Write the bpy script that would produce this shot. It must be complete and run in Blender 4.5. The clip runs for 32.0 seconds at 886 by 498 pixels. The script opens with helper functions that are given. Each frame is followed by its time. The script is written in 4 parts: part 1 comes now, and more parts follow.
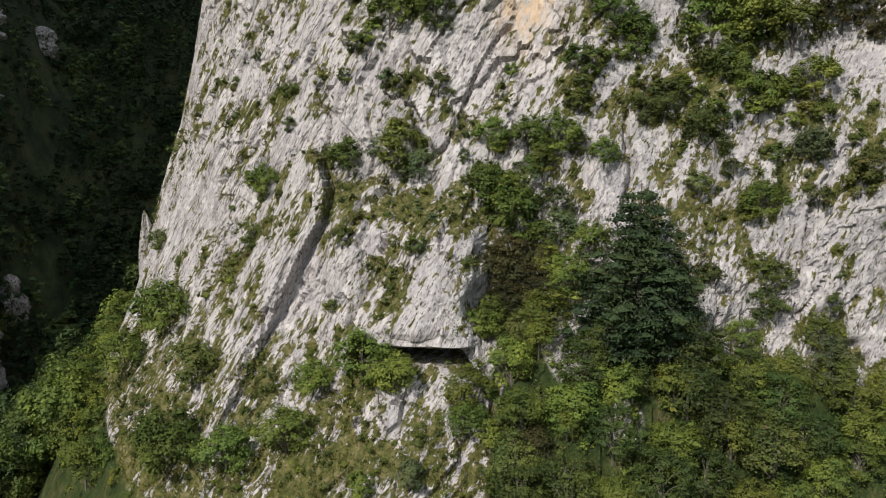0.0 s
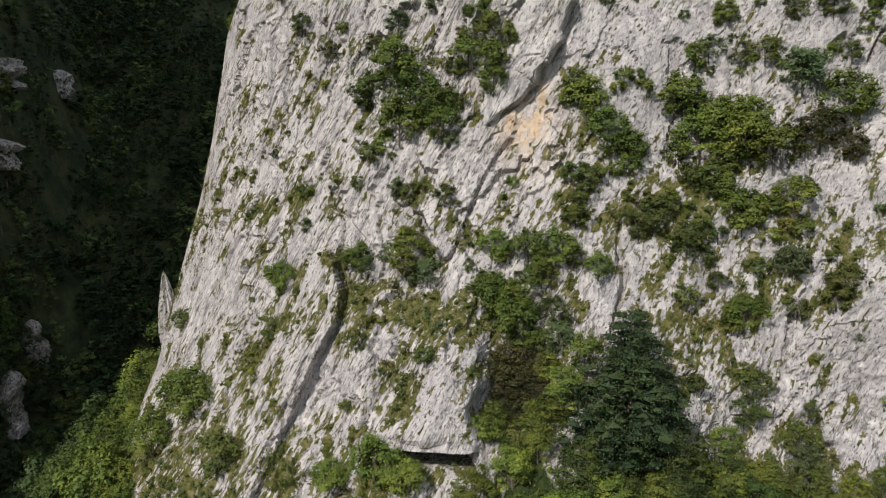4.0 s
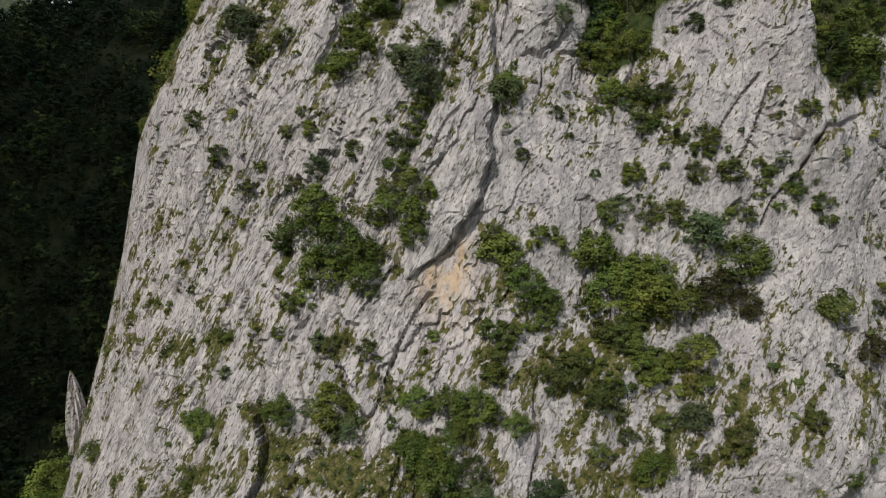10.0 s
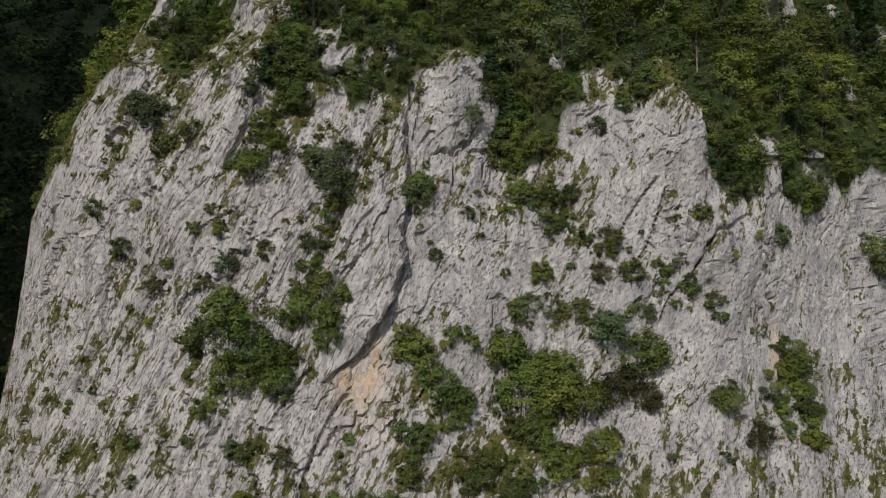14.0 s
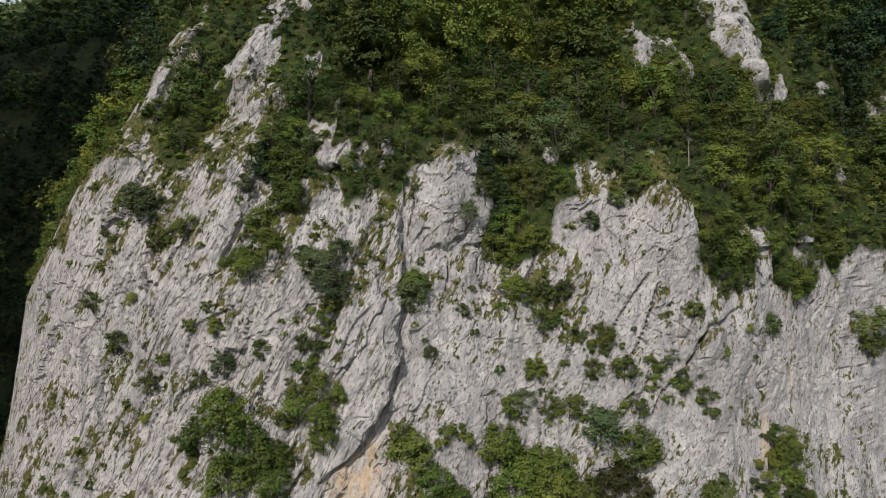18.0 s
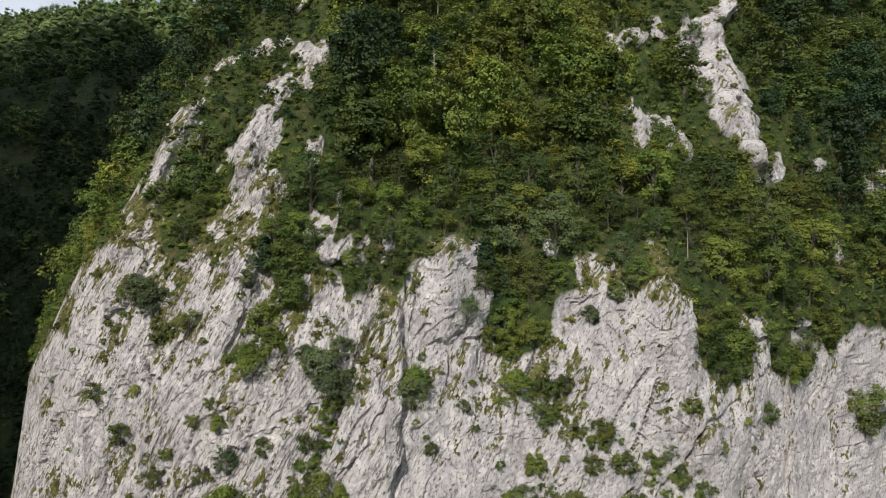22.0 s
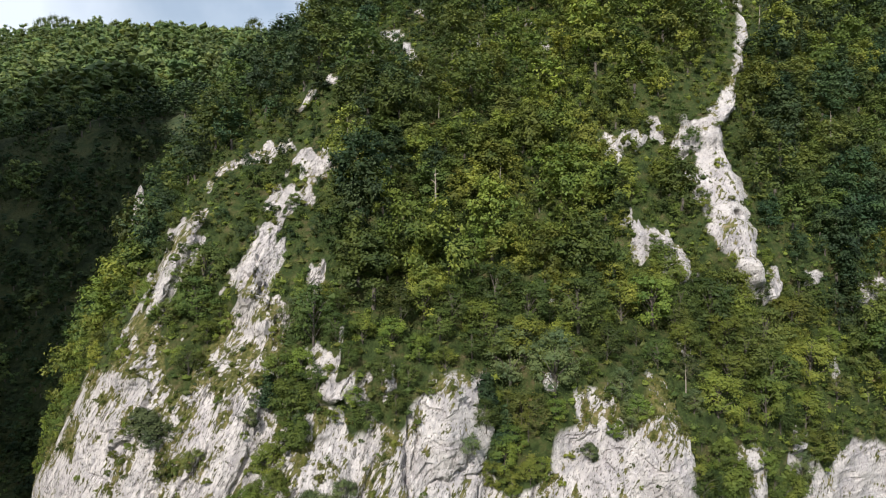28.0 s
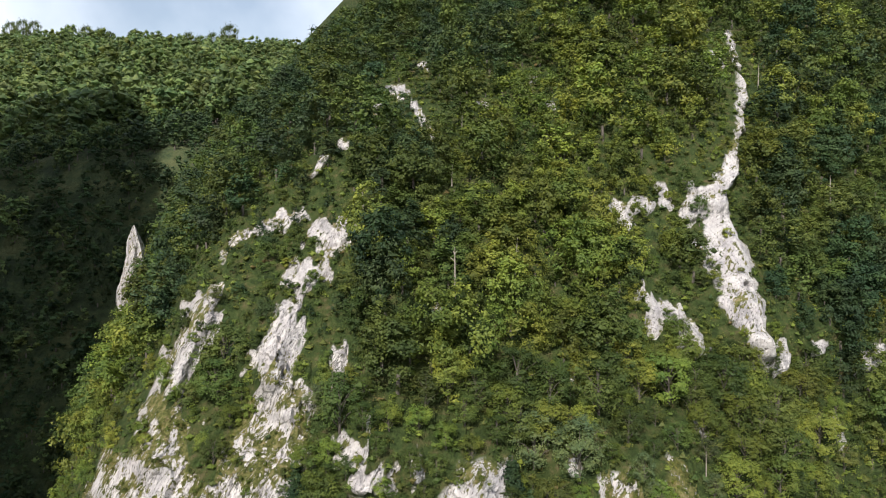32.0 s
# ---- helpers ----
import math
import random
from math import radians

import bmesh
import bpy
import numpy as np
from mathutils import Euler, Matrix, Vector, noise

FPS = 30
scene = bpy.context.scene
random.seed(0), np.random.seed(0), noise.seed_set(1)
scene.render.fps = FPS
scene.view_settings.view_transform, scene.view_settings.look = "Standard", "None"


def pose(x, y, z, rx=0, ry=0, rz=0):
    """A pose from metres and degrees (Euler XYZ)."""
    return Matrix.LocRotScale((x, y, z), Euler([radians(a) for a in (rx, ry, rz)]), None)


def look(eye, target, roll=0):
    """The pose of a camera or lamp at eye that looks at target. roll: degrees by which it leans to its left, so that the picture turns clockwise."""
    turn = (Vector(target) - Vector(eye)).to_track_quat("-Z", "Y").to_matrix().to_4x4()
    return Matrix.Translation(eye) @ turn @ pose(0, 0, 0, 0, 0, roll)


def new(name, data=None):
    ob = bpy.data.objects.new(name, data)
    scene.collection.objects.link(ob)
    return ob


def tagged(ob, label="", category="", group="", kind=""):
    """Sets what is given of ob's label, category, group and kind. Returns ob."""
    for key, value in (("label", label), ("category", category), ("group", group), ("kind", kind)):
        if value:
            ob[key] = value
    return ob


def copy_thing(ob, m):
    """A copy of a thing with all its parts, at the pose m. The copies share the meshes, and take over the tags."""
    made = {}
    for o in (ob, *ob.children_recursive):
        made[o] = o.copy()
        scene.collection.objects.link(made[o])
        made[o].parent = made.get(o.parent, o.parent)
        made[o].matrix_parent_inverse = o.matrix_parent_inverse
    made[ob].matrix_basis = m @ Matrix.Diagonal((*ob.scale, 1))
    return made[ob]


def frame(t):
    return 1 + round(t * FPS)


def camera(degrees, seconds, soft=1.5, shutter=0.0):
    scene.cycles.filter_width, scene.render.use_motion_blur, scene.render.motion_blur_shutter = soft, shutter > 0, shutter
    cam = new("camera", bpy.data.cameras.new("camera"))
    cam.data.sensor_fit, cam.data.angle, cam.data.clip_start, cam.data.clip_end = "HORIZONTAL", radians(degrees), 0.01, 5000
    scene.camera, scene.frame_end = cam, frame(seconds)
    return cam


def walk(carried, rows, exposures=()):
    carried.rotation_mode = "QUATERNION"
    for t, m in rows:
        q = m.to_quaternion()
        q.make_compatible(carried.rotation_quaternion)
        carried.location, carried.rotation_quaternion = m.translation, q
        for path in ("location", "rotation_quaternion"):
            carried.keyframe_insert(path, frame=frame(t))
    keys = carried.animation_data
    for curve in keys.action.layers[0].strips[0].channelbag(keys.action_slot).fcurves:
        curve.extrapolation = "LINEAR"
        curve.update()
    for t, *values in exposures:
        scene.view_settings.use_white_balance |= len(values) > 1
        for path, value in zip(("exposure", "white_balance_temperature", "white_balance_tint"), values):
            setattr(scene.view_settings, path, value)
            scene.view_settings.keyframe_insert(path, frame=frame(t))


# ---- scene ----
cam = camera(63.8, 32.0, soft=1.0)
METRES, EYE, TILT, LEAN, TURN = 100.0, 60.0, -4.5, 0.0, 0.0
ROWS = [
    (0.0, 0.0, 0.0, 0.0, 0.0, 0.0, -0.0),
    (0.5, 0.0005, -0.0189, 0.0124, 0.08, -0.01, 0.01),
    (1.0, 0.0002, -0.0384, 0.0252, 0.08, 0.0, 0.02),
    (1.5, -0.0, -0.0507, 0.0392, 0.11, 0.02, 0.03),
    (2.0, -0.0002, -0.0545, 0.0537, 0.18, 0.02, 0.04),
    (2.5, -0.0007, -0.0559, 0.0676, 0.23, 0.04, 0.04),
    (3.0, -0.001, -0.0564, 0.0816, 0.3, 0.09, 0.02),
    (3.5, -0.0011, -0.0568, 0.0967, 0.36, 0.07, 0.03),
    (5.5, -0.0014, -0.0594, 0.1561, 0.52, 0.03, -0.02),
    (6.0, -0.0014, -0.0606, 0.1708, 0.35, 0.02, -0.02),
    (6.5, -0.0018, -0.0615, 0.1856, -0.01, 0.0, 0.01),
    (7.0, -0.0015, -0.0624, 0.2001, -0.33, 0.01, 0.02),
    (7.5, -0.0015, -0.0637, 0.2149, -1.29, -0.01, 0.09),
    (8.0, -0.0013, -0.0648, 0.2296, -2.26, -0.01, 0.21),
    (8.5, -0.0022, -0.0658, 0.2444, -3.25, -0.01, 0.29),
    (9.0, -0.002, -0.0668, 0.2587, -4.18, 0.02, 0.36),
    (9.5, -0.0022, -0.0678, 0.273, -5.11, 0.06, 0.43),
    (10.0, -0.002, -0.0688, 0.2882, -6.02, 0.02, 0.5),
    (10.5, -0.003, -0.07, 0.3023, -7.01, 0.05, 0.58),
    (11.0, -0.0029, -0.0712, 0.3166, -7.93, 0.06, 0.66),
    (11.5, -0.0034, -0.0723, 0.3318, -8.88, 0.03, 0.73),
    (12.0, -0.0037, -0.0732, 0.346, -9.82, 0.06, 0.82),
    (12.5, -0.0041, -0.0743, 0.3611, -10.77, 0.03, 0.89),
    (13.0, -0.0048, -0.0753, 0.3756, -11.71, 0.02, 0.96),
    (13.5, -0.0052, -0.0763, 0.3903, -12.5, 0.03, 1.03),
    (14.0, -0.0057, -0.0773, 0.4049, -13.2, 0.04, 1.07),
    (14.5, -0.0062, -0.0782, 0.42, -13.72, 0.01, 1.13),
    (16.5, -0.0061, -0.082, 0.4798, -13.69, -0.04, 1.14),
    (17.0, -0.0067, -0.0828, 0.4942, -13.72, -0.03, 1.14),
    (17.5, -0.0071, -0.0836, 0.5088, -13.74, -0.02, 1.14),
    (18.0, -0.0071, -0.0845, 0.5246, -13.75, -0.07, 1.13),
    (18.5, -0.0075, -0.0854, 0.5391, -13.78, -0.04, 1.15),
    (19.0, -0.0075, -0.0862, 0.5539, -13.78, -0.04, 1.14),
    (19.5, -0.0078, -0.0869, 0.5689, -13.79, -0.05, 1.13),
    (20.0, -0.0081, -0.0877, 0.5841, -13.81, -0.07, 1.13),
    (20.5, -0.0084, -0.0885, 0.5988, -13.82, -0.06, 1.13),
    (21.0, -0.0088, -0.0893, 0.6134, -13.84, -0.05, 1.12),
    (21.5, -0.0089, -0.09, 0.6282, -13.85, -0.04, 1.11),
    (22.0, -0.0092, -0.0908, 0.6432, -13.86, -0.05, 1.1),
    (22.5, -0.0095, -0.0916, 0.6579, -13.87, -0.04, 1.1),
    (23.0, -0.0099, -0.0924, 0.6728, -13.89, -0.04, 1.09),
    (23.5, -0.0101, -0.0934, 0.6873, -13.9, -0.02, 1.09),
    (24.0, -0.0104, -0.0943, 0.7024, -13.91, -0.03, 1.08),
    (24.5, -0.0107, -0.0951, 0.717, -13.93, -0.02, 1.09),
    (25.0, -0.0111, -0.0959, 0.7322, -13.95, -0.04, 1.07),
    (25.5, -0.0113, -0.0967, 0.7471, -13.96, -0.05, 1.06),
    (27.5, -0.013, -0.0997, 0.8067, -14.03, -0.11, 1.01),
    (28.0, -0.0133, -0.1005, 0.8214, -14.05, -0.11, 1.0),
    (28.5, -0.0138, -0.1013, 0.8362, -14.06, -0.11, 1.0),
    (29.0, -0.0142, -0.1019, 0.851, -14.08, -0.12, 0.98),
    (29.5, -0.0143, -0.1028, 0.8655, -14.14, -0.12, 0.97),
    (30.0, -0.0157, -0.1034, 0.8804, -14.35, -0.13, 0.97),
    (30.5, -0.022, -0.1028, 0.895, -14.68, -0.13, 0.99),
    (31.0, -0.0356, -0.1004, 0.9101, -15.05, -0.14, 1.02),
    (31.5, -0.0556, -0.0963, 0.9251, -15.53, -0.15, 1.07),
    (32.0, -0.081, -0.0909, 0.9404, -16.22, -0.16, 1.11),
]
exposures = [(0.0, 0.1), (6.0, -0.05), (9.0, -0.3), (13.0, -0.57), (20.0, -0.15), (25.0, 0.2), (32.0, 0.48)]
walk(cam, [(t, pose(0, 0, EYE, TILT, LEAN, TURN) @ pose(METRES * x, METRES * y, METRES * z, 90 + pitch, roll, yaw)) for t, x, y, z, yaw, pitch, roll in ROWS], exposures)

# ---- daylight ----
TO_SUN = Vector((-0.42, -0.64, 0.64)).normalized()
world = bpy.data.worlds.new("sky")
scene.world = world
world.use_nodes = True
wn, wl = world.node_tree.nodes, world.node_tree.links
sky = wn.new("ShaderNodeTexSky")
sky.sky_type, sky.sun_disc = "NISHITA", False
sky.sun_elevation = math.asin(TO_SUN.z)
sky.sun_rotation = math.atan2(TO_SUN.x, TO_SUN.y)
sky.air_density, sky.dust_density = 1.0, 2.0
# thin bright cloud over the blue
coord = wn.new("ShaderNodeTexCoord")
cloud = wn.new("ShaderNodeTexNoise")
cloud.inputs["Scale"].default_value, cloud.inputs["Detail"].default_value = 3.0, 6.0
veil = wn.new("ShaderNodeMapRange")
veil.inputs["From Min"].default_value, veil.inputs["From Max"].default_value = 0.38, 0.62
veil.inputs["To Min"].default_value, veil.inputs["To Max"].default_value = 0.25, 0.85
blend = wn.new("ShaderNodeMix")
blend.data_type = "RGBA"
blend.inputs[7].default_value = (8.6, 9.3, 10.4, 1)
wl.new(coord.outputs["Generated"], cloud.inputs["Vector"])
wl.new(cloud.outputs["Fac"], veil.inputs["Value"])
wl.new(veil.outputs["Result"], blend.inputs[0])
wl.new(sky.outputs["Color"], blend.inputs[6])
wl.new(blend.outputs[2], wn["Background"].inputs["Color"])
wn["Background"].inputs["Strength"].default_value = 0.092

sun = new("sun", bpy.data.lights.new("sun", "SUN"))
sun.data.energy, sun.data.angle, sun.data.color = 3.75, radians(0.6), (1.0, 0.95, 0.885)
sun.matrix_world = look(TO_SUN * 300, (0, 0, 0))


# ---- materials ----
def material(name):
    m = bpy.data.materials.new(name)
    m.use_nodes = True
    n, l = m.node_tree.nodes, m.node_tree.links
    return m, n, l, n["Principled BSDF"]


def noise_node(n, l, scale, detail=6.0, rough=0.6, vector=None, distortion=0.0):
    t = n.new("ShaderNodeTexNoise")
    t.inputs["Scale"].default_value, t.inputs["Detail"].default_value = scale, detail
    t.inputs["Roughness"].default_value, t.inputs["Distortion"].default_value = rough, distortion
    if vector is not None:
        l.new(vector, t.inputs["Vector"])
    return t.outputs["Fac"]


def stretch(n, l, vector, size, turn=(0, 0, 0)):
    spun = n.new("ShaderNodeMapping")
    spun.inputs["Rotation"].default_value = [radians(a) for a in turn]
    l.new(vector, spun.inputs["Vector"])
    m = n.new("ShaderNodeMapping")
    m.inputs["Scale"].default_value = size
    l.new(spun.outputs["Vector"], m.inputs["Vector"])
    return m.outputs["Vector"]


def ramp(n, l, fac, stops):
    r = n.new("ShaderNodeValToRGB")
    while len(r.color_ramp.elements) < len(stops):
        r.color_ramp.elements.new(0.5)
    for e, (p, c) in zip(r.color_ramp.elements, stops):
        e.position, e.color = p, (*c, 1) if len(c) == 3 else c
    l.new(fac, r.inputs["Fac"])
    return r.outputs["Color"]


def span(n, l, fac, a, b, c=0.0, d=1.0):
    r = n.new("ShaderNodeMapRange")
    for key, v in (("From Min", a), ("From Max", b), ("To Min", c), ("To Max", d)):
        r.inputs[key].default_value = v
    l.new(fac, r.inputs["Value"])
    return r.outputs["Result"]


def maths(n, l, op, a, b):
    m = n.new("ShaderNodeMath")
    m.operation = op
    for i, v in enumerate((a, b)):
        if isinstance(v, (int, float)):
            m.inputs[i].default_value = v
        else:
            l.new(v, m.inputs[i])
    return m.outputs[0]


def mixed(n, l, fac, a, b, kind="MIX"):
    m = n.new("ShaderNodeMix")
    m.data_type, m.blend_type = "RGBA", kind
    for slot, v in ((0, fac), (6, a), (7, b)):
        if isinstance(v, (int, float)):
            m.inputs[slot].default_value = v
        elif isinstance(v, tuple):
            m.inputs[slot].default_value = (*v, 1)
        else:
            l.new(v, m.inputs[slot])
    return m.outputs[2]


def bumped(n, l, shader, height, strength, distance):
    b = n.new("ShaderNodeBump")
    b.inputs["Strength"].default_value, b.inputs["Distance"].default_value = strength, distance
    l.new(height, b.inputs["Height"])
    l.new(b.outputs["Normal"], shader.inputs["Normal"])


def limestone():
    m, n, l, s = material("limestone")
    at = n.new("ShaderNodeTexCoord").outputs["Object"]
    beds = stretch(n, l, at, (2.3, 0.8, 0.26), (0, -28, 0))
    streaks = stretch(n, l, at, (1.3, 0.6, 0.09))
    broad = noise_node(n, l, 0.2, 5, 0.6, at)
    bed = noise_node(n, l, 0.9, 5, 0.62, beds, 0.3)
    fine = noise_node(n, l, 2.1, 8, 0.74, stretch(n, l, at, (1.05, 0.95, 0.72), (0, -28, 0)))
    run = noise_node(n, l, 0.55, 5, 0.6, streaks, 0.3)
    speck = noise_node(n, l, 4.2, 3, 0.6, stretch(n, l, at, (1.2, 1, 0.42), (0, -28, 0)))
    base = ramp(n, l, bed, [(0.33, (0.36, 0.34, 0.35)), (0.41, (0.50, 0.465, 0.462)), (0.49, (0.60, 0.558, 0.546)), (0.60, (0.67, 0.627, 0.608))])
    # streaky on the bedded wall, blotchy on the massive one
    streak = n.new("ShaderNodeAttribute")
    streak.attribute_name = "streak"
    massive = ramp(n, l, noise_node(n, l, 0.42, 8, 0.7, stretch(n, l, at, (1, 1, 0.75))), [(0.36, (0.40, 0.385, 0.395)), (0.46, (0.52, 0.49, 0.488)), (0.54, (0.60, 0.562, 0.55)), (0.64, (0.67, 0.635, 0.615))])
    base = mixed(n, l, streak.outputs["Fac"], massive, base)
    base = mixed(n, l, span(n, l, broad, 0.50, 0.58, 0, 0.75), base, mixed(n, l, 0.5, base, (0.36, 0.325, 0.345)))
    mottle = noise_node(n, l, 0.75, 6, 0.68, stretch(n, l, at, (1, 1, 0.7)))
    base = mixed(n, l, span(n, l, mottle, 0.53, 0.63, 0, 0.5), base, (0.31, 0.30, 0.32))
    base = mixed(n, l, span(n, l, mottle, 0.45, 0.36, 0, 0.45), base, (0.71, 0.68, 0.66))
    base = mixed(n, l, span(n, l, run, 0.55, 0.64, 0, 0.5), base, (0.22, 0.215, 0.22))
    base = mixed(n, l, span(n, l, fine, 0.56, 0.66, 0, 0.45), base, (0.27, 0.25, 0.225))
    base = mixed(n, l, span(n, l, fine, 0.46, 0.37, 0, 0.6), base, (0.72, 0.675, 0.635))
    base = mixed(n, l, span(n, l, speck, 0.575, 0.64, 0, 0.8), base, (0.09, 0.085, 0.07))
    pits = noise_node(n, l, 7.5, 4, 0.7, stretch(n, l, at, (1.1, 1, 0.36), (0, -28, 0)))
    base = mixed(n, l, span(n, l, pits, 0.58, 0.65, 0, 0.42), base, (0.16, 0.145, 0.13))
    # thin dark fissures along the beds
    lines = maths(n, l, "ABSOLUTE", maths(n, l, "SUBTRACT", noise_node(n, l, 0.42, 5, 0.6, stretch(n, l, at, (2.3, 0.9, 0.24), (0, -28, 0)), 0.25), 0.5), 0)
    where = span(n, l, noise_node(n, l, 0.33, 3, 0.6, at), 0.38, 0.52)
    fissure = maths(n, l, "MULTIPLY", maths(n, l, "MULTIPLY", span(n, l, lines, 0.022, 0.006), where), streak.outputs["Fac"])
    base = mixed(n, l, maths(n, l, "MULTIPLY", fissure, 0.85), base, (0.075, 0.072, 0.06))
    # lichen and ochre rust, strongest in the fresh scar below the slab
    scar = n.new("ShaderNodeAttribute")
    scar.attribute_name = "ochre"
    rust = noise_node(n, l, 0.7, 6, 0.7, stretch(n, l, at, (1, 1, 0.4)), 0.6)
    base = mixed(n, l, maths(n, l, "MULTIPLY", scar.outputs["Fac"], span(n, l, rust, 0.38, 0.62)), base, (0.70, 0.52, 0.35))
    # grass and moss in the joints
    turf = n.new("ShaderNodeAttribute")
    turf.attribute_name = "turf"
    ragged = noise_node(n, l, 1.9, 6, 0.65, stretch(n, l, at, (1.2, 1, 0.5), (0, -28, 0)))
    cover = span(n, l, maths(n, l, "ADD", turf.outputs["Fac"], maths(n, l, "MULTIPLY", maths(n, l, "SUBTRACT", maths(n, l, "ADD", ragged, maths(n, l, "MULTIPLY", span(n, l, lines, 0.05, 0.0), 0.05)), 0.515), 5.0)), -0.04, 0.12)
    green = ramp(n, l, noise_node(n, l, 1.1, 7, 0.7, at), [(0.36, (0.05, 0.058, 0.016)), (0.45, (0.10, 0.11, 0.03)), (0.53, (0.165, 0.16, 0.055)), (0.64, (0.27, 0.225, 0.115))])
    earth = n.new("ShaderNodeAttribute")
    earth.attribute_name = "wooded"
    soil = ramp(n, l, noise_node(n, l, 0.5, 8, 0.7, at), [(0.38, (0.026, 0.042, 0.012)), (0.48, (0.048, 0.072, 0.02)), (0.58, (0.075, 0.085, 0.028)), (0.68, (0.14, 0.115, 0.06))])
    base = mixed(n, l, cover, base, green)
    base = mixed(n, l, span(n, l, earth.outputs["Fac"], 0.3, 0.8), base, soil)
    l.new(base, s.inputs["Base Color"])
    s.inputs["Roughness"].default_value = 0.93
    s.inputs["Specular IOR Level"].default_value = 0.2
    crack = n.new("ShaderNodeTexVoronoi")
    crack.feature = "DISTANCE_TO_EDGE"
    crack.inputs["Scale"].default_value = 0.45
    l.new(beds, crack.inputs["Vector"])
    height = maths(n, l, "ADD", maths(n, l, "MULTIPLY", bed, 0.22), maths(n, l, "MULTIPLY", fine, 1.0))
    height = maths(n, l, "SUBTRACT", height, maths(n, l, "MULTIPLY", fissure, 0.4))
    height = maths(n, l, "SUBTRACT", height, span(n, l, speck, 0.57, 0.66, 0.0, 0.15))
    height = maths(n, l, "SUBTRACT", height, span(n, l, pits, 0.5, 0.66, 0.0, 0.35))
    height = maths(n, l, "ADD", height, span(n, l, crack.outputs["Distance"], 0.0, 0.05, 0.0, 0.1))
    height = maths(n, l, "ADD", height, maths(n, l, "MULTIPLY", cover, noise_node(n, l, 9.0, 4, 0.7, at)))
    bumped(n, l, s, height, 0.8, 0.26)
    return m


def foliage(name, dark, light, dry=None):
    m, n, l, s = material(name)
    info = n.new("ShaderNodeObjectInfo")
    geo = n.new("ShaderNodeNewGeometry")
    where = n.new("ShaderNodeTexCoord").outputs["Object"]
    own = n.new("ShaderNodeAttribute")
    own.attribute_name = "tint"
    lot = maths(n, l, "FRACT", maths(n, l, "ADD", info.outputs["Random"], own.outputs["Fac"]), 0)
    leaf = mixed(n, l, span(n, l, geo.outputs["Random Per Island"], 0, 1, 0.15, 0.8), dark, light)
    leaf = mixed(n, l, span(n, l, noise_node(n, l, 0.9, 3, 0.6, where), 0.4, 0.65, 0, 0.6), leaf, tuple(0.5 * (a + b) * k for a, b, k in zip(dark, light, (1.35, 1.15, 0.9))))
    hue = n.new("ShaderNodeHueSaturation")
    l.new(span(n, l, lot, 0, 1, 0.478, 0.518), hue.inputs["Hue"])
    l.new(span(n, l, maths(n, l, "FRACT", maths(n, l, "MULTIPLY", lot, 7.31), 0), 0, 1, 0.64, 1.34), hue.inputs["Value"])
    hue.inputs["Saturation"].default_value = 0.95
    tone = noise_node(n, l, 0.21, 2, 0.5, where)
    leaf = mixed(n, l, span(n, l, tone, 0.38, 0.62), mixed(n, l, 1.0, leaf, (0.72, 0.78, 0.85), "MULTIPLY"), mixed(n, l, 1.0, leaf, (1.35, 1.22, 1.0), "MULTIPLY"))
    l.new(leaf, hue.inputs["Color"])
    col = hue.outputs["Color"]
    if dry:
        col = mixed(n, l, span(n, l, geo.outputs["Random Per Island"], 0.95, 0.97), col, dry)
    l.new(col, s.inputs["Base Color"])
    s.inputs["Roughness"].default_value = 0.6
    s.inputs["Specular IOR Level"].default_value = 0.25
    glow = n.new("ShaderNodeBsdfTranslucent")
    l.new(col, glow.inputs["Color"])
    mix = n.new("ShaderNodeMixShader")
    mix.inputs[0].default_value = 0.3
    l.new(s.outputs[0], mix.inputs[1])
    l.new(glow.outputs[0], mix.inputs[2])
    l.new(mix.outputs[0], n["Material Output"].inputs["Surface"])
    return m


def bark_like(name, a, b, scale=6.0):
    m, n, l, s = material(name)
    at = n.new("ShaderNodeTexCoord").outputs["Object"]
    f = noise_node(n, l, scale, 7, 0.7, stretch(n, l, at, (1, 1, 0.25)))
    l.new(ramp(n, l, f, [(0.3, a), (0.7, b)]), s.inputs["Base Color"])
    s.inputs["Roughness"].default_value = 0.9
    bumped(n, l, s, f, 0.8, 0.05)
    return m


def forest_floor():
    m, n, l, s = material("forest_floor")
    at = n.new("ShaderNodeTexCoord").outputs["Object"]
    f = noise_node(n, l, 0.12, 9, 0.72, at)
    l.new(ramp(n, l, f, [(0.4, (0.02, 0.034, 0.012)), (0.5, (0.045, 0.065, 0.022)), (0.6, (0.08, 0.09, 0.034))]), s.inputs["Base Color"])
    s.inputs["Roughness"].default_value = 0.95
    bumped(n, l, s, f, 1.0, 2.0)
    return m


ROCK = limestone()
LEAF = foliage("leaves", (0.068, 0.108, 0.019), (0.184, 0.244, 0.040))
LEAF_BRIGHT = foliage("bright_leaves", (0.087, 0.135, 0.021), (0.218, 0.272, 0.044))
LEAF_OLIVE = foliage("olive_leaves", (0.060, 0.088, 0.020), (0.155, 0.19, 0.044), (0.20, 0.15, 0.06))
# needle green; it also puts shade into the leaves of flank and bank woods
LEAF_DARK = foliage("needles_and_shade_leaves", (0.022, 0.050, 0.022), (0.062, 0.110, 0.044))
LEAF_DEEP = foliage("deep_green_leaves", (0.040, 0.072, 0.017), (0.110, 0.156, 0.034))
LEAF_GREY = foliage("grey_green_leaves", (0.060, 0.092, 0.036), (0.150, 0.198, 0.080))
